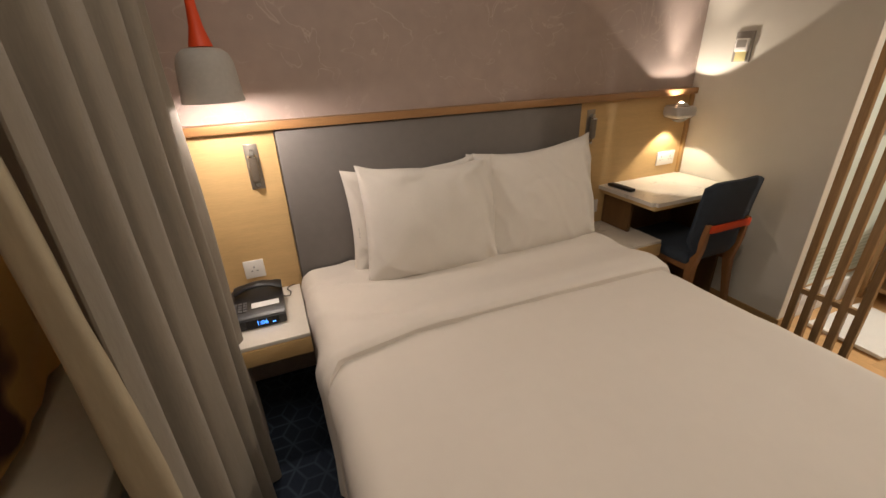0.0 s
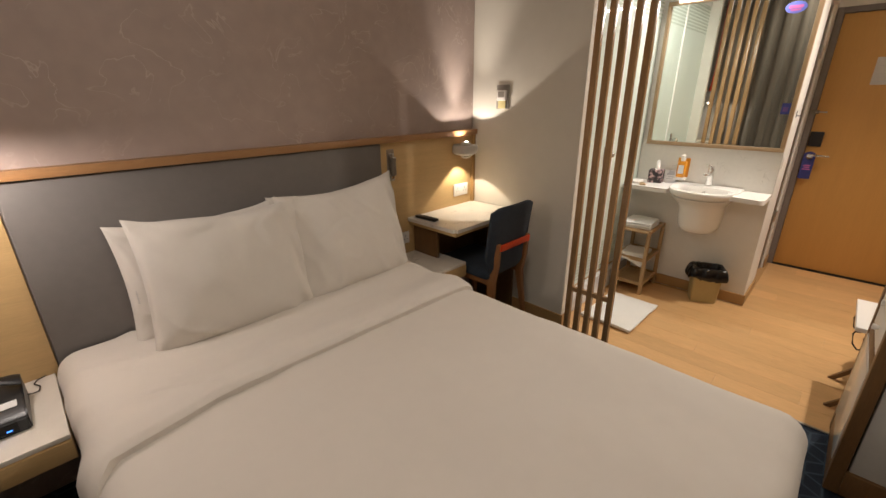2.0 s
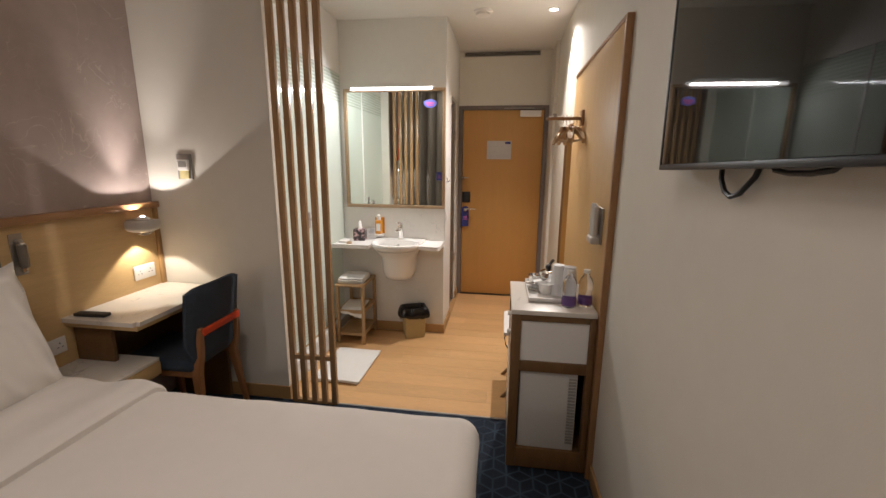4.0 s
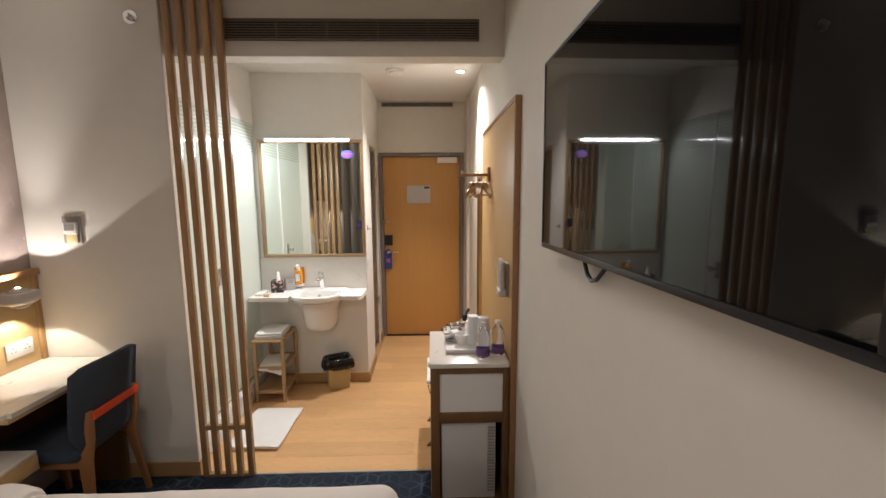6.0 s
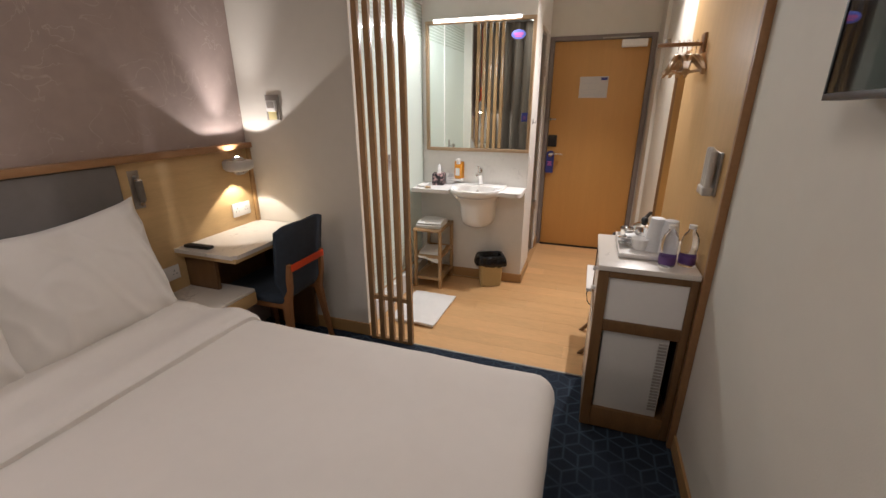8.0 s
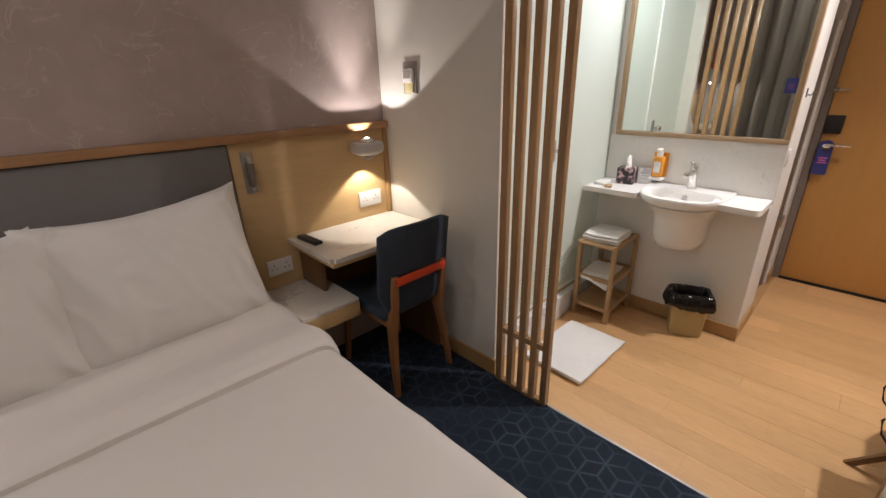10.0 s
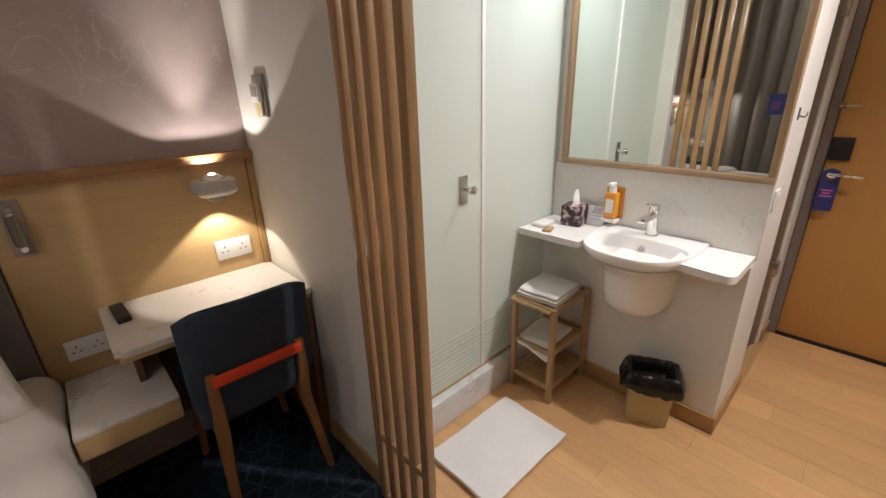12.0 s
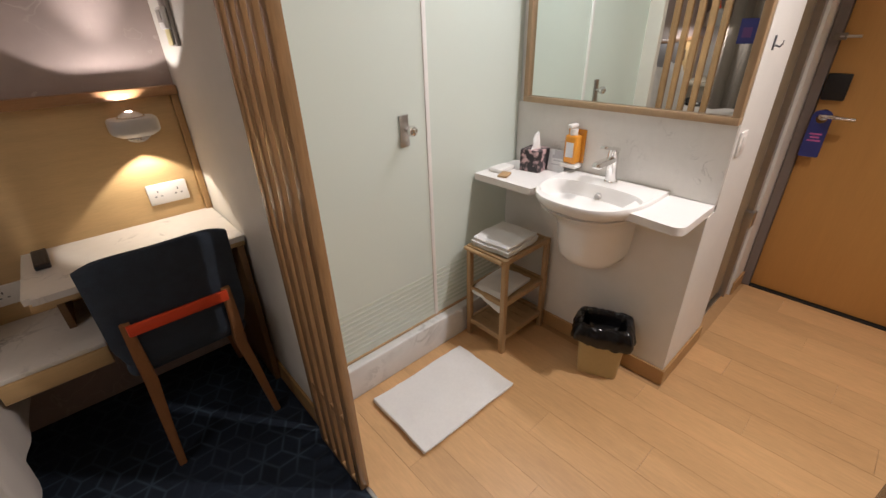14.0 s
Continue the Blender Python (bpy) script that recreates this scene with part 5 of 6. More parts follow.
# hook on the column side
hk = thing("coat_hook", (5.99, 1.09, 1.37), "small dark metal hook on the column side", "hook")
part("plate", box(B(), 5.986, 5.994, 1.0865, 1.0915, 1.352, 1.395, 0.001), PLASTIC_G, hk)
part("prong", tube(B(), [(5.99, 1.085, 1.366), (5.99, 1.072, 1.362), (5.99, 1.066, 1.370), (5.99, 1.066, 1.380)], 0.003), PLASTIC_G, hk)
socket_side = thing("light_switch", (5.93, 1.09, 1.05), "white switch plate on the column side", "switch")
part("plate", box(B(), 5.925, 5.995, 1.084, 1.0915, 1.015, 1.10, 0.003), PLASTIC_W, socket_side)
part("rocker", box(B(), 5.942, 5.978, 1.081, 1.0838, 1.03, 1.085, 0.002), PLASTIC_W, socket_side)

# glass side door beside the column
TINT = material("bronze_panel", (0.36, 0.28, 0.18), 0.15, var=0.1, scale=2)
sd = tagged(new("door_2", finish("door_2", box(B(), 6.275, 6.762, 1.150, 1.160, 0.03, 2.10), TINT)), "bronze-tinted glass side door, closed", "door", kind="structure")
structure("trim_side_door", box(box(box(B(), 6.764, 6.819, 1.120, 1.175, 0.0, 2.125), 6.2705, 6.764, 1.120, 1.175, 2.103, 2.1285), 6.2705, 6.764, 1.135, 1.18, -0.005, 0.012), STEEL, "pale metal frame and threshold of the side door", "door frame")
for z in (0.50, 1.80):
    part("hinge", box(B(), 6.735, 6.80, 1.105, 1.149, z - 0.045, z + 0.045, 0.004), STEEL, sd, "steel glass-door hinge")
part("lock_box", box(B(), 6.285, 6.335, 1.132, 1.149, 1.06, 1.18, 0.004), PEWTER, sd)

# ---- entrance door ----
fr = B()
for b in ((0.146, 0.190, 0.0, 2.128), (1.060, 1.104, 0.0, 2.128), (0.190, 1.060, 2.086, 2.128)):
    box(fr, X_DOOR - 0.018, X_DOOR + 0.12, *b, 0.003)
structure("trim_entrance_door", fr, DOORFRAME, "grey-brown steel door frame", "door frame")
d1 = tagged(new("door_1", finish("door_1", box(B(), X_DOOR + 0.006, X_DOOR + 0.051, 0.193, 1.057, 0.012, 2.083, 0.002), DOORWOOD)), "closed orange-brown wooden entrance door", "door", kind="structure")
# near-black strip stands in for the shade under the door
structure("door_gap_shade", box(B(), X_DOOR - 0.006, X_DOOR + 0.12, 0.191, 1.059, -0.006, 0.004), VOIDSHADE, "dark strip painting the shade of the gap under the entrance door", "threshold")
part("closer_body", box(B(), X_DOOR - 0.055, X_DOOR + 0.0055, 0.225, 0.445, 2.010, 2.075, 0.006), PLASTIC_W, d1, "pale door closer")
part("closer_arm", box(B(), X_DOOR - 0.060, X_DOOR - 0.030, 0.30, 0.62, 2.090, 2.100, 0.002), PEWTER, d1)
part("lock_plate", box(B(), X_DOOR - 0.016, X_DOOR + 0.0055, 0.964, 1.054, 1.083, 1.203, 0.006), PLASTIC_B, d1, "black electronic lock plate")
part("handle_rose", rod(B(), (X_DOOR - 0.012, 1.015, 1.015), (X_DOOR + 0.0055, 1.015, 1.015), 0.026), CHROME, d1)
part("handle_lever", tube(B(), [(X_DOOR - 0.01, 1.015, 1.015), (X_DOOR - 0.05, 1.015, 1.015), (X_DOOR - 0.062, 0.99, 1.015), (X_DOOR - 0.064, 0.95, 1.013), (X_DOOR - 0.062, 0.89, 1.011)], 0.009, 10), CHROME, d1, "chrome lever handle")
part("door_guard", box(B(), X_DOOR - 0.042, X_DOOR - 0.0185, 1.035, 1.085, 1.345, 1.375, 0.004), BRONZE, d1)
part("guard_arm", rod(B(), (X_DOOR - 0.038, 1.06, 1.36), (X_DOOR - 0.03, 0.985, 1.36), 0.006), STEEL, d1)

sign = thing("door_notice", (X_DOOR, 0.66, 1.66), "white evacuation notice with a small plan on the door", "notice")
part("sheet", box(B(), X_DOOR + 0.003, X_DOOR + 0.0056, 0.525, 0.790, 1.565, 1.762), NOTICE_SHADED, sign)
part("heading", box(B(), X_DOOR + 0.0020, X_DOOR + 0.0028, 0.535, 0.595, 1.728, 1.752), BLUE, sign)
part("plan", box(box(box(B(), X_DOOR + 0.0020, X_DOOR + 0.0028, 0.62, 0.77, 1.700, 1.704), X_DOOR + 0.0020, X_DOOR + 0.0028, 0.62, 0.77, 1.640, 1.644), X_DOOR + 0.0020, X_DOOR + 0.0028, 0.700, 0.704, 1.644, 1.700), INK, sign)
bm = B()
for k in range(4):
    box(bm, X_DOOR + 0.0020, X_DOOR + 0.0028, 0.55, 0.77 - 0.03 * (k % 3), 1.585 + k * 0.011, 1.589 + k * 0.011)
part("print_lines", bm, INK, sign)

hang = thing("door_hanger", (X_DOOR - 0.05, 0.985, 0.80), "purple-blue door hanger on the lever handle", "door hanger")
bm = B()
o = outline([(0.04, -0.20), (0.04, 0.028), (-0.04, 0.028), (-0.04, -0.20)], (0.006, 0.035, 0.035, 0.006))
hole = [(0.022 * math.cos(2 * math.pi * k / len(o)), 0.022 * math.sin(2 * math.pi * k / len(o)) - 0.012) for k in range(len(o))]
oo = sorted(o, key=lambda p: math.atan2(p.y + 0.012, p.x))
hh = sorted(hole, key=lambda p: math.atan2(p[1] + 0.012, p[0]))
loft(bm, [[(p[0], p[1], 0.0) for p in hh], [(p.x, p.y, 0.0) for p in oo], [(p.x, p.y, 0.0012) for p in oo], [(p[0], p[1], 0.0012) for p in hh], [(p[0], p[1], 0.0) for p in hh]])
bmesh.ops.transform(bm, matrix=pose(X_DOOR - 0.034, 1.015, 1.012, 90, 0, -90 + 6), verts=bm.verts)
part("card", bm, BLUE, hang)
bm = B()
for k, w in enumerate((0.024, 0.018, 0.026)):
    box(bm, -w, w, -0.09 - 0.016 * k, -0.082 - 0.016 * k, 0.0014, 0.0018)
bmesh.ops.transform(bm, matrix=pose(X_DOOR - 0.034, 1.015, 1.012, 90, 0, -90 + 6), verts=bm.verts)
part("print_lines", bm, PINK, hang)

# ---- TV wall ----
tv = thing("television", (3.06, 0.2, 1.5), "flat black wall-mounted television, switched off, reflecting the room", "television")
TX0, TX1, TZ0, TZ1 = 2.552, 3.512, 1.520, 2.060
part("casing", box(B(), TX0, TX1, 0.175, 0.2125, TZ0, TZ1, 0.004), PLASTIC_B, tv)
part("screen", box(B(), TX0 + 0.008, TX1 - 0.008, 0.2130, 0.2145, TZ0 + 0.014, TZ1 - 0.008), SCREEN, tv, "glossy black screen")
for b in ((TX0, TX1, TZ0, TZ0 + 0.013), (TX0, TX1, TZ1 - 0.007, TZ1), (TX0, TX0 + 0.0075, TZ0 + 0.013, TZ1 - 0.007), (TX1 - 0.0075, TX1, TZ0 + 0.013, TZ1 - 0.007)):
    part("bezel", box(B(), b[0], b[1], 0.2128, 0.2165, b[2], b[3], 0.001), PLASTIC_B, tv)

part("cable", tube(B(), [(3.285, 0.168, 1.535), (3.280, 0.17, 1.50), (3.262, 0.17, 1.475), (3.235, 0.17, 1.464), (3.205, 0.17, 1.472), (3.185, 0.168, 1.49), (3.165, 0.168, 1.505), (3.15, 0.168, 1.53)], 0.0055), PLASTIC_B, tv, "black looped cable")
part("cable", tube(B(), [(3.12, 0.168, 1.53), (3.105, 0.17, 1.517), (3.07, 0.17, 1.512), (3.02, 0.17, 1.512), (2.98, 0.168, 1.517), (2.96, 0.168, 1.53)], 0.005), PLASTIC_B, tv)
part("aerial_loop", tube(B(), [(3.50, 0.19, 1.79), (3.52, 0.19, 1.785), (3.528, 0.19, 1.77), (3.52, 0.19, 1.755), (3.50, 0.19, 1.75)], 0.003), PLASTIC_B, tv)

swivel = Matrix.Translation((3.50, 0.173, 1.52)) @ pose(0, 0, 0, 0, 1.5, 1.0) @ Matrix.Translation((0, 0, -1.52)) @ Matrix.Translation((-3.50, -0.2165, 0))
for ob in tv.children:
    ob.data.transform(swivel)
part("bracket", box(B(), 2.80, 3.06, Y_TV + 0.0005, 0.118, 1.68, 1.92, 0.004), PEWTER, tv)
part("bracket_arm", box(B(), 3.0, 3.06, 0.118, 0.128, 1.72, 1.88, 0.003), PEWTER, tv)

panel = thing("wall_panel", (4.8, 0.115, 0.0), "tall pale oak wall panel with darker oak edges", "wall panel")
part("board", box(B(), 4.1805, 5.37, Y_TV + 0.0005, 0.130, 0.002, 2.094, 0.001), OAK_V, panel)
part("edge", box(B(), 4.155, 4.180, Y_TV + 0.0005, 0.1345, 0.002, 2.114, 0.002), TRIM, panel)
part("edge", box(B(), 4.1803, 5.37, Y_TV + 0.0005, 0.1345, 2.0945, 2.114, 0.002), TRIM, panel)

fm = thing("dressing_mirror", (5.6, 0.115, 0.35), "tall narrow dressing mirror beside the wood panel", "mirror")
part("glass", box(B(), 5.40, 5.80, Y_TV + 0.0005, 0.113, 0.30, 1.80), MIRROR, fm)
for b in ((5.386, 5.399, 0.286, 1.814), (5.801, 5.814, 0.286, 1.814), (5.399, 5.801, 0.286, 0.299), (5.399, 5.801, 1.801, 1.814)):
    part("frame", box(B(), b[0], b[1], Y_TV + 0.0005, 0.122, b[2], b[3]), TRIM, fm)

# coat rail with hangers
cr = thing("coat_rail", (5.0, 0.2, 1.81), "short wooden coat rail projecting from the panel", "coat rail")
part("bar", box(B(), 4.985, 5.015, 0.1455, 0.345, 1.788, 1.806, 0.003), TRIM, cr)
part("wall_plate", box(B(), 4.96, 5.04, 0.1305, 0.145, 1.755, 1.845, 0.003), TRIM, cr)
part("end_knob", rod(B(), (5.0, 0.30, 1.8065), (5.0, 0.30, 1.826), 0.014), PEWTER, cr)


def hanger(y, tilt_):
    t = thing("clothes_hanger", (5.0, y, 1.782), "light wooden clothes hanger on the coat rail", "hanger", "wooden clothes hangers")
    M = pose(5.0, y, 1.782, 0, 0, tilt_)
    bm = B()
    tube(bm, [(0.012 * math.cos(a), 0, 0.022 + 0.014 * math.sin(a)) for a in [math.pi * (1.15 - 1.3 * k / 8) for k in range(9)]] + [(0.006, 0, 0.005), (0, 0, -0.01), (0, 0, -0.045)], 0.002, 6)
    bmesh.ops.transform(bm, matrix=M, verts=bm.verts)
    part("hook", bm, CHROME, t)
    for s in (1, -1):
        bm = B()
        pts = [(0, 0, -0.042), (0.035 * s, 0, -0.050), (0.085 * s, 0, -0.070), (0.135 * s, 0.006, -0.098), (0.165 * s, 0.010, -0.122)]
        loft(bm, [[(x, y_ - 0.008, z - 0.013), (x, y_ + 0.008, z - 0.013), (x, y_ + 0.008, z + 0.013), (x, y_ - 0.008, z + 0.013)] for x, y_, z in pts], True, True)
        bmesh.ops.transform(bm, matrix=M, verts=bm.verts)
        part("arm", bm, RACKWOOD, t)
    bm = B()
    rod(bm, (-0.145, 0, -0.115), (0.145, 0, -0.115), 0.006, n=10)
    bmesh.ops.transform(bm, matrix=M, verts=bm.verts)
    part("crossbar", bm, RACKWOOD, t)


for y, a in ((0.165, 10), (0.184, -9), (0.205, 24), (0.226, 3), (0.246, -16)):
    hanger(y, a)

dryer = thing("hair_dryer", (4.31, 0.15, 1.2), "grey wall-mounted hair dryer holder on the oak panel", "hair dryer")
part("back_plate", box(B(), 4.262, 4.356, 0.1305, 0.140, 1.165, 1.335, 0.004), PEWTER, dryer)
for x, top in ((4.280, 1.340), (4.309, 1.345), (4.338, 1.350)):
    bm = rod(B(), (x, 0.162, 1.190), (x, 0.162, top), 0.0135, n=20)
    bmesh.ops.bevel(bm, geom=[e for e in bm.edges if abs(e.verts[0].co.z - e.verts[1].co.z) < 0.001], offset=0.003, segments=2, affect="EDGES")
    part("tube", bm, LAMPGREY, dryer)
part("cradle", box(B(), 4.264, 4.356, 0.1405, 0.182, 1.165, 1.200, 0.008, 3), LAMPGREY, dryer, "pale grey cradle")

# ---- minibar cabinet ----
CX0, CX1, CY0, CY1 = 4.182, 4.660, 0.1355, 0.525
cab = thing("minibar_cabinet", (4.49, 0.34, 0.0), "narrow oak-framed minibar cabinet with white panels and marble top", "cabinet")
part("top", box(B(), CX0 - 0.006, CX1, CY0, CY1 + 0.004, 0.834, 0.858, 0.003), MARBLE, cab, "white marble cabinet top")
for x, y, w in ((CX0, CY0, 0.030), (CX0, CY1 - 0.045, 0.045), (CX1 - 0.045, CY0, 0.045), (CX1 - 0.045, CY1 - 0.045, 0.045)):
    part("post", box(B(), x, x + 0.045, y, y + w, 0.012, 0.8335, 0.003), FRAME, cab)
for z0, z1 in ((0.802, 0.8335), (0.543, 0.597), (0.012, 0.122)):
    part("rail", box(B(), CX0 + 0.002, CX0 + 0.043, CY0 + 0.0305, CY1 - 0.0455, z0, z1, 0.002), FRAME, cab)
    part("rail", box(B(), CX0 + 0.0455, CX1 - 0.0455, CY1 - 0.043, CY1 - 0.002, z0, z1, 0.002), FRAME, cab)
part("end_panel", box(B(), CX0 + 0.012, CX0 + 0.022, CY0 + 0.0306, CY1 - 0.0456, 0.5975, 0.8015), PLASTIC_W, cab, "white end panel")
# near-black back panel carries the shade inside the cabinet
part("back", box(B(), CX0 + 0.0455, CX1 - 0.0455, CY0, CY0 + 0.012, 0.12, 0.80), VOIDSHADE, cab)
part("shelf", box(B(), CX0 + 0.044, CX1 - 0.046, CY0 + 0.013, CY1 - 0.046, 0.55, 0.57), FRAME, cab)
part("bottom", box(B(), CX0 + 0.044, CX1 - 0.046, CY0 + 0.013, CY1 - 0.046, 0.098, 0.119), FRAME, cab)
part("far_side", box(B(), CX1 - 0.02, CX1 - 0.008, CY0 + 0.0456, CY1 - 0.0456, 0.12, 0.78), FRAME, cab)
for z0, z1 in ((0.5985, 0.698), (0.701, 0.801)):
    dr = part("drawer", box(B(), CX0 + 0.047, CX1 - 0.047, CY1 - 0.03, CY1 - 0.004, z0, z1, 0.002), PLASTIC_W, cab, "white drawer front")
    part("knob", rod(B(), (4.42, CY1 - 0.004, (z0 + z1) / 2), (4.42, CY1 + 0.016, (z0 + z1) / 2), 0.009, 0.013), PLASTIC_W, dr)
fridge = thing("mini_fridge", (4.48, 0.36, 0.113), "white mini fridge with a side vent inside the cabinet", "fridge")
part("body", box(B(), CX0 + 0.018, CX1 - 0.03, 0.197, CY1 - 0.052, 0.1195, 0.541, 0.006), FRIDGE, fridge)
part("door", box(B(), CX0 + 0.05, CX1 - 0.05, CY1 - 0.040, CY1 + 0.002, 0.1235, 0.541, 0.004), FRIDGE, fridge, "white fridge door")
for k in range(22):
    z = 0.16 + k * 0.0165
    part("vent_slat", box(B(), CX0 + 0.0135, CX0 + 0.0178, 0.204, 0.238, z, z + 0.008), PEWTER, fridge)

# tea tray and bottles
tray = thing("tea_tray", (4.47, 0.33, 0.858), "white rectangular tea tray", "tray")
part("tray_base", box(B(), 4.298, 4.650, 0.215, 0.445, 0.8625, 0.868, 0.002), PLASTIC_W, tray)
for x_, y_ in ((4.32, 0.235), (4.63, 0.235), (4.32, 0.425), (4.63, 0.425)):
    part("foot", rod(B(), (x_, y_, 0.8582), (x_, y_, 0.8624), 0.008), PLASTIC_G, tray)
for b in ((4.298, 4.650, 0.215, 0.221), (4.298, 4.650, 0.439, 0.445), (4.298, 4.304, 0.2215, 0.4385), (4.644, 4.65, 0.2215, 0.4385)):
    part("rim", box(B(), *b, 0.8683, 0.882, 0.002), PLASTIC_W, tray)


def cup(x, y, z, r, h, mat, name, label, squash=1.0):
    t = thing(name, (x, y, z), label, name.split("_")[-1])
    part("wall", lathe(B(), [(0, 0.0), (r * 0.62, 0), (r * 0.75, 0.01), (r, h), (r * 0.95, h), (r * 0.70, 0.014), (0, 0.012)], (x, y, z), 24), mat, t)
    return t


cup(4.425, 0.352, 0.8685, 0.042, 0.055, CERAMIC, "tea_cup", "small white tea cup on the tray")
cup(4.56, 0.395, 0.8685, 0.040, 0.062, CHROME, "metal_bowl", "shiny metal bowl on the tray")
wrap = thing("tea_sachets", (4.50, 0.40, 0.8685), "heap of silver wrapped tea sachets on the tray", "sachets")
for k in range(7):
    rr = random.Random(20 + k)
    bm = box(B(), -0.032, 0.032, -0.022, 0.022, 0, 0.006, 0.0028)
    bmesh.ops.transform(bm, matrix=pose(4.475 + rr.uniform(-0.03, 0.03), 0.400 + rr.uniform(-0.02, 0.02), 0.870 + k * 0.0072, rr.uniform(-14, 14), rr.uniform(-14, 14), rr.uniform(0, 180)), verts=bm.verts)
    part("sachet", bm, CHROME if k % 2 else PAPER, wrap)
ket = thing("kettle", (4.59, 0.325, 0.8685), "small chrome kettle with a black lid knob", "kettle")
part("pot", lathe(B(), [(0, 0.011), (0.050, 0.011), (0.056, 0.02), (0.056, 0.06), (0.048, 0.085), (0.03, 0.095), (0, 0.097)], (4.590, 0.325, 0.8575), 32), CHROME, ket)
part("lid_knob", lathe(B(), [(0, 0.097), (0.012, 0.097), (0.018, 0.112), (0.012, 0.124), (0, 0.125)], (4.590, 0.325, 0.8575), 20), PLASTIC_B, ket)
part("grip", tube(B(), [(4.600, 0.325, 0.965), (4.612, 0.318, 0.975), (4.63, 0.308, 0.985), (4.645, 0.295, 0.995)], 0.009), PLASTIC_B, ket)
cups = thing("paper_cup_stack", (4.42, 0.31, 0.8685), "two stacks of white paper cups standing upside down", "cups")
for cx_, cy_ in ((4.425, 0.292), (4.395, 0.240)):
    for k in range(3):
        part("paper_cup", lathe(B(), [(0.038 - 0.0005 * k, 0.0 + 0.03 * k), (0.039, 0.004 + 0.03 * k), (0.029, 0.095 + 0.03 * k), (0, 0.096 + 0.03 * k)], (cx_, cy_, 0.8685), 24), PAPER, cups)


def bottle(x, y, label):
    t = thing("water_bottle", (x, y, 0.858), label, "bottle", "water bottles on the cabinet")
    prof = [(0, 0.002), (0.030, 0.002), (0.033, 0.008), (0.033, 0.05), (0.031, 0.065), (0.033, 0.08), (0.033, 0.115), (0.026, 0.138), (0.014, 0.155), (0.013, 0.168)]
    part("bottle_body", lathe(B(), prof, (x, y, 0.858), 28), CLEAR, t, "clear plastic bottle").visible_shadow = False
    part("band", lathe(B(), [(0.0335, 0.012), (0.034, 0.013), (0.034, 0.046), (0.0335, 0.047)], (x, y, 0.858), 28), PURPLE, t, "purple bottle label")
    part("cap", lathe(B(), [(0.015, 0.165), (0.0155, 0.167), (0.0155, 0.180), (0, 0.181)], (x, y, 0.858), 20), PLASTIC_W, t)


bottle(4.262, 0.258, "clear water bottle with a purple label")
bottle(4.290, 0.178, "clear water bottle with a purple label")

# luggage rack and suitcase
lr = thing("luggage_rack", (4.99, 0.32, 0.0), "folding wooden luggage rack with a white top and dark cords", "luggage rack")
part("top", box(B(), 4.79, 5.19, 0.165, 0.553, 0.456, 0.480, 0.006), PLASTIC_W, lr, "white flat top")
for y in (0.19, 0.49):
    part("top_rail", box(B(), 4.80, 5.18, y - 0.012, y + 0.012, 0.42, 0.4555, 0.004), FRAME, lr)
for x in (4.815, 5.165):
    for s, e in ((0.16, 0.50), (0.545, 0.19)):
        xx = x if s < 0.3 else x + (0.022 if x < 5 else -0.022)
        bm = B()
        loft(bm, [[(xx - 0.009, s - 0.014, 0.001), (xx + 0.009, s - 0.014, 0.001), (xx + 0.009, s + 0.014, 0.001), (xx - 0.009, s + 0.014, 0.001)], [(xx - 0.009, e - 0.014, 0.4195), (xx + 0.009, e - 0.014, 0.4195), (xx + 0.009, e + 0.014, 0.4195), (xx - 0.009, e + 0.014, 0.4195)]], True, True)
        part("leg", bm, FRAME, lr)
for x in (4.86, 5.08):
    part("cord", tube(B(), [(x, 0.505, 0.462), (x + 0.01, 0.535, 0.44), (x + 0.03, 0.545, 0.40), (x + 0.03, 0.535, 0.35), (x + 0.015, 0.515, 0.33), (x, 0.505, 0.34)], 0.0035), PLASTIC_B, lr, "dark cord loop")
case = thing("suitcase", (5.37, 0.29, 0.0), "dark grey hard-shell suitcase standing upright on its wheels", "suitcase")
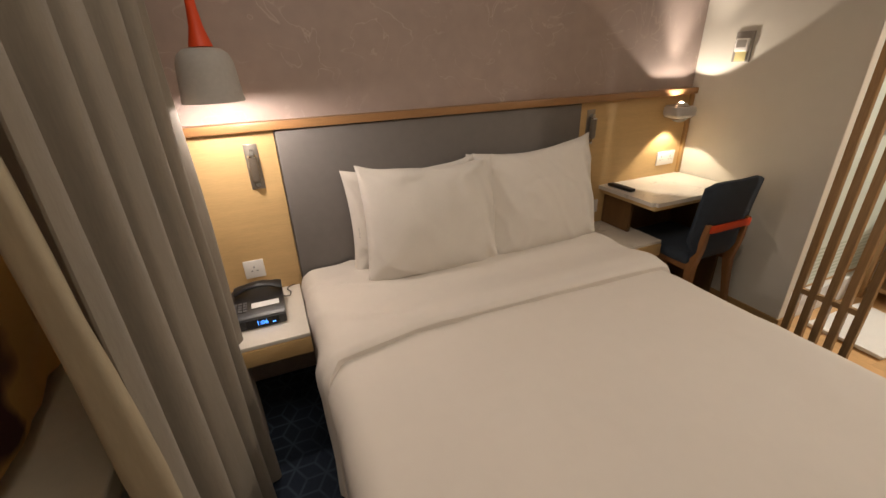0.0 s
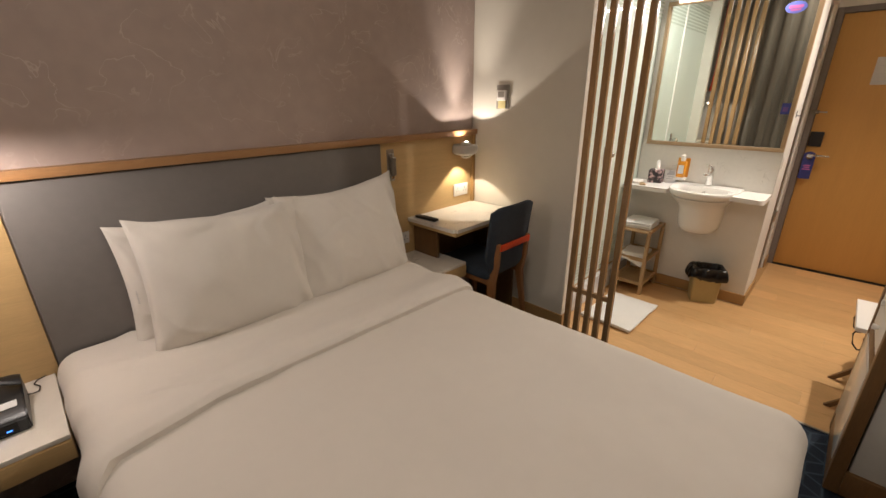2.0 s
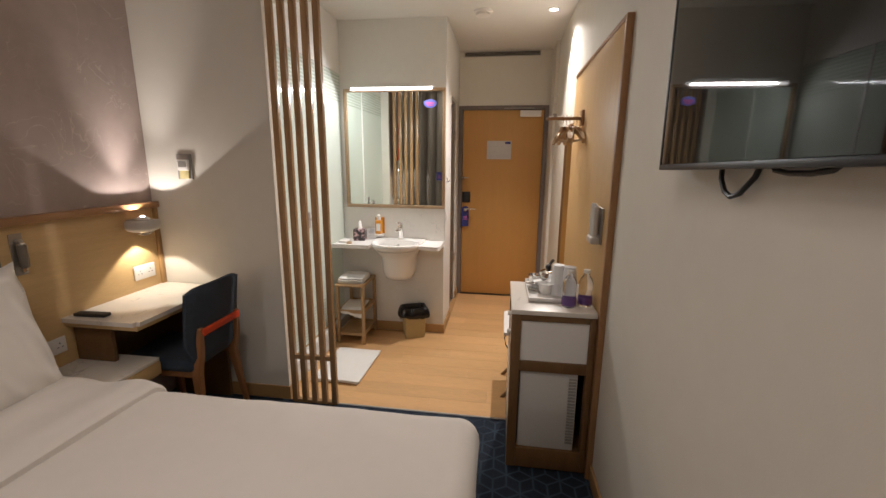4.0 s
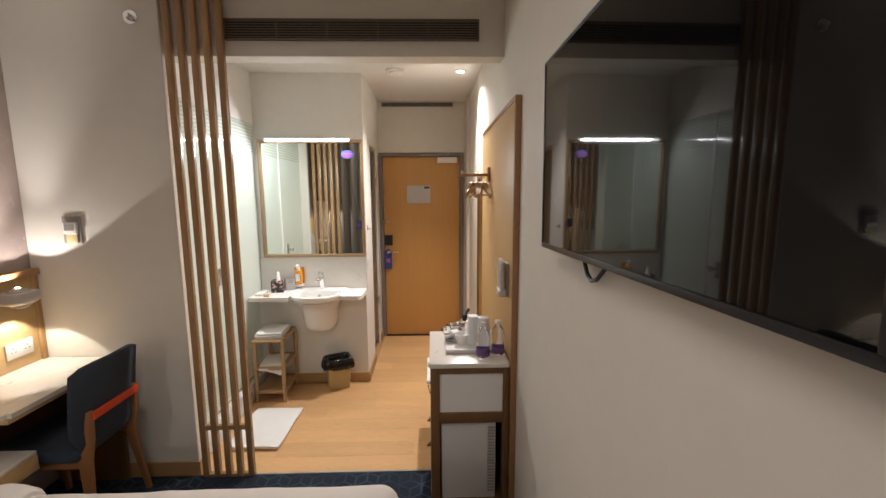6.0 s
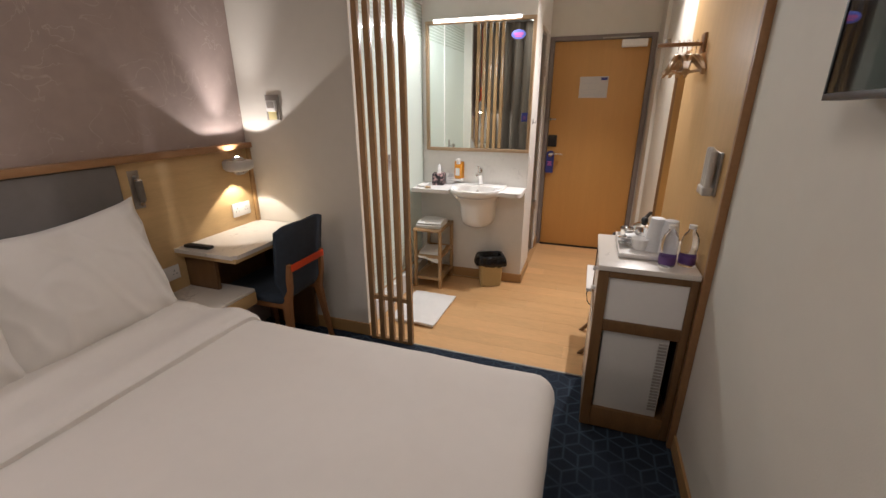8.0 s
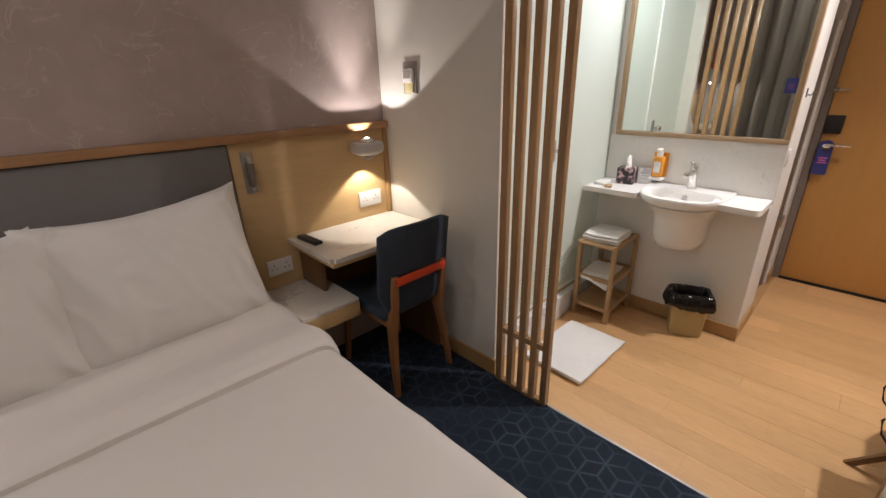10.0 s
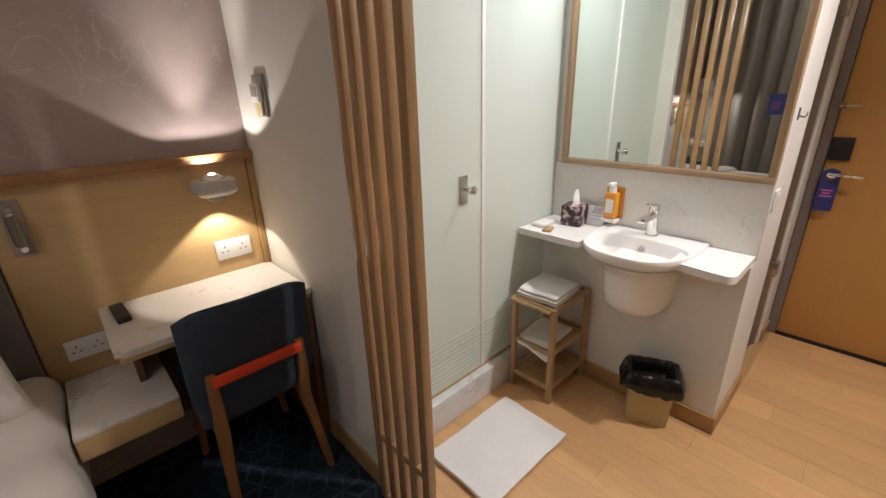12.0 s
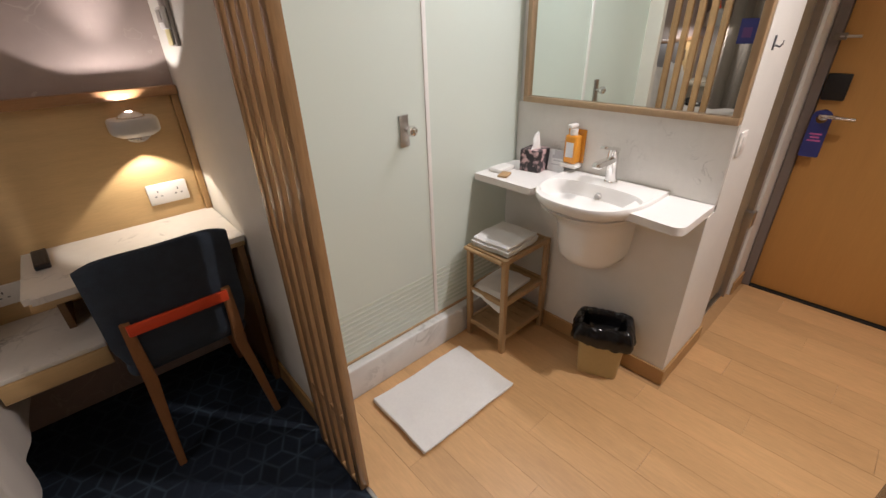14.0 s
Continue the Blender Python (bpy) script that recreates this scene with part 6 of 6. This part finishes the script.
part("shell", soft_box(B(), 5.245, 5.495, 0.125, 0.450, 0.035, 0.615, 0.035, (6, 8, 12)), LEATHER, case, "glossy dark hard shell")
part("shell_band", soft_box(B(), 5.242, 5.498, 0.270, 0.300, 0.038, 0.621, 0.030, (6, 1, 12)), PLASTIC_B, case, "black zip band round the shell")
for y in (0.155, 0.205):
    part("rib", soft_box(B(), 5.265, 5.475, y, y + 0.018, 0.607, 0.6225, 0.007, (6, 1, 1)), LEATHER, case)
part("grip_recess", soft_box(B(), 5.315, 5.465, 0.352, 0.432, 0.606, 0.6195, 0.0065, (6, 4, 1)), PLASTIC_G, case)
part("grip", tube(B(), [(5.330, 0.392, 0.616), (5.336, 0.392, 0.632), (5.352, 0.392, 0.642), (5.390, 0.392, 0.645), (5.428, 0.392, 0.642), (5.444, 0.392, 0.632), (5.450, 0.392, 0.616)], 0.015, 12), PLASTIC_B, case, "black carrying handle")
part("sticker", box(B(), 5.395, 5.455, 0.222, 0.272, 0.6145, 0.6240, 0.002), PAPER, case, "white baggage sticker")
for x in (5.28, 5.46):
    for y in (0.16, 0.415):
        wheel = part("wheel", rod(B(), (x - 0.010, y, 0.022), (x + 0.010, y, 0.022), 0.021, n=18), PLASTIC_B, case)
        part("wheel_fork", box(B(), x - 0.014, x + 0.014, y - 0.012, y + 0.012, 0.024, 0.042, 0.003), PLASTIC_G, wheel)

# ---- wood planks of the entry ----
W, L = 0.148, 0.90
x = 4.598
row = 0
meshes = {}
while x < X_DOOR - 0.03:
    x1 = min(x + W, X_DOOR - 0.0065) if x + W < X_DOOR - 0.0205 else X_DOOR - 0.0185
    y = Y_TV + 0.0125 - (row * 0.37) % L
    while y < 1.971:
        a, b = max(y, Y_TV + 0.0125), min(y + L, 1.971)
        cut = b if x1 < 5.80 else min(b, 1.079)
        if cut - a > 0.02:
            part("plank", box(B(), x + 0.0004, x1 - 0.0004, a + 0.0004, cut - 0.0004, -0.008, 0.0), FLOORWOOD, wood_floor, smooth=False)
        y += L
    x = x1
    row += 1
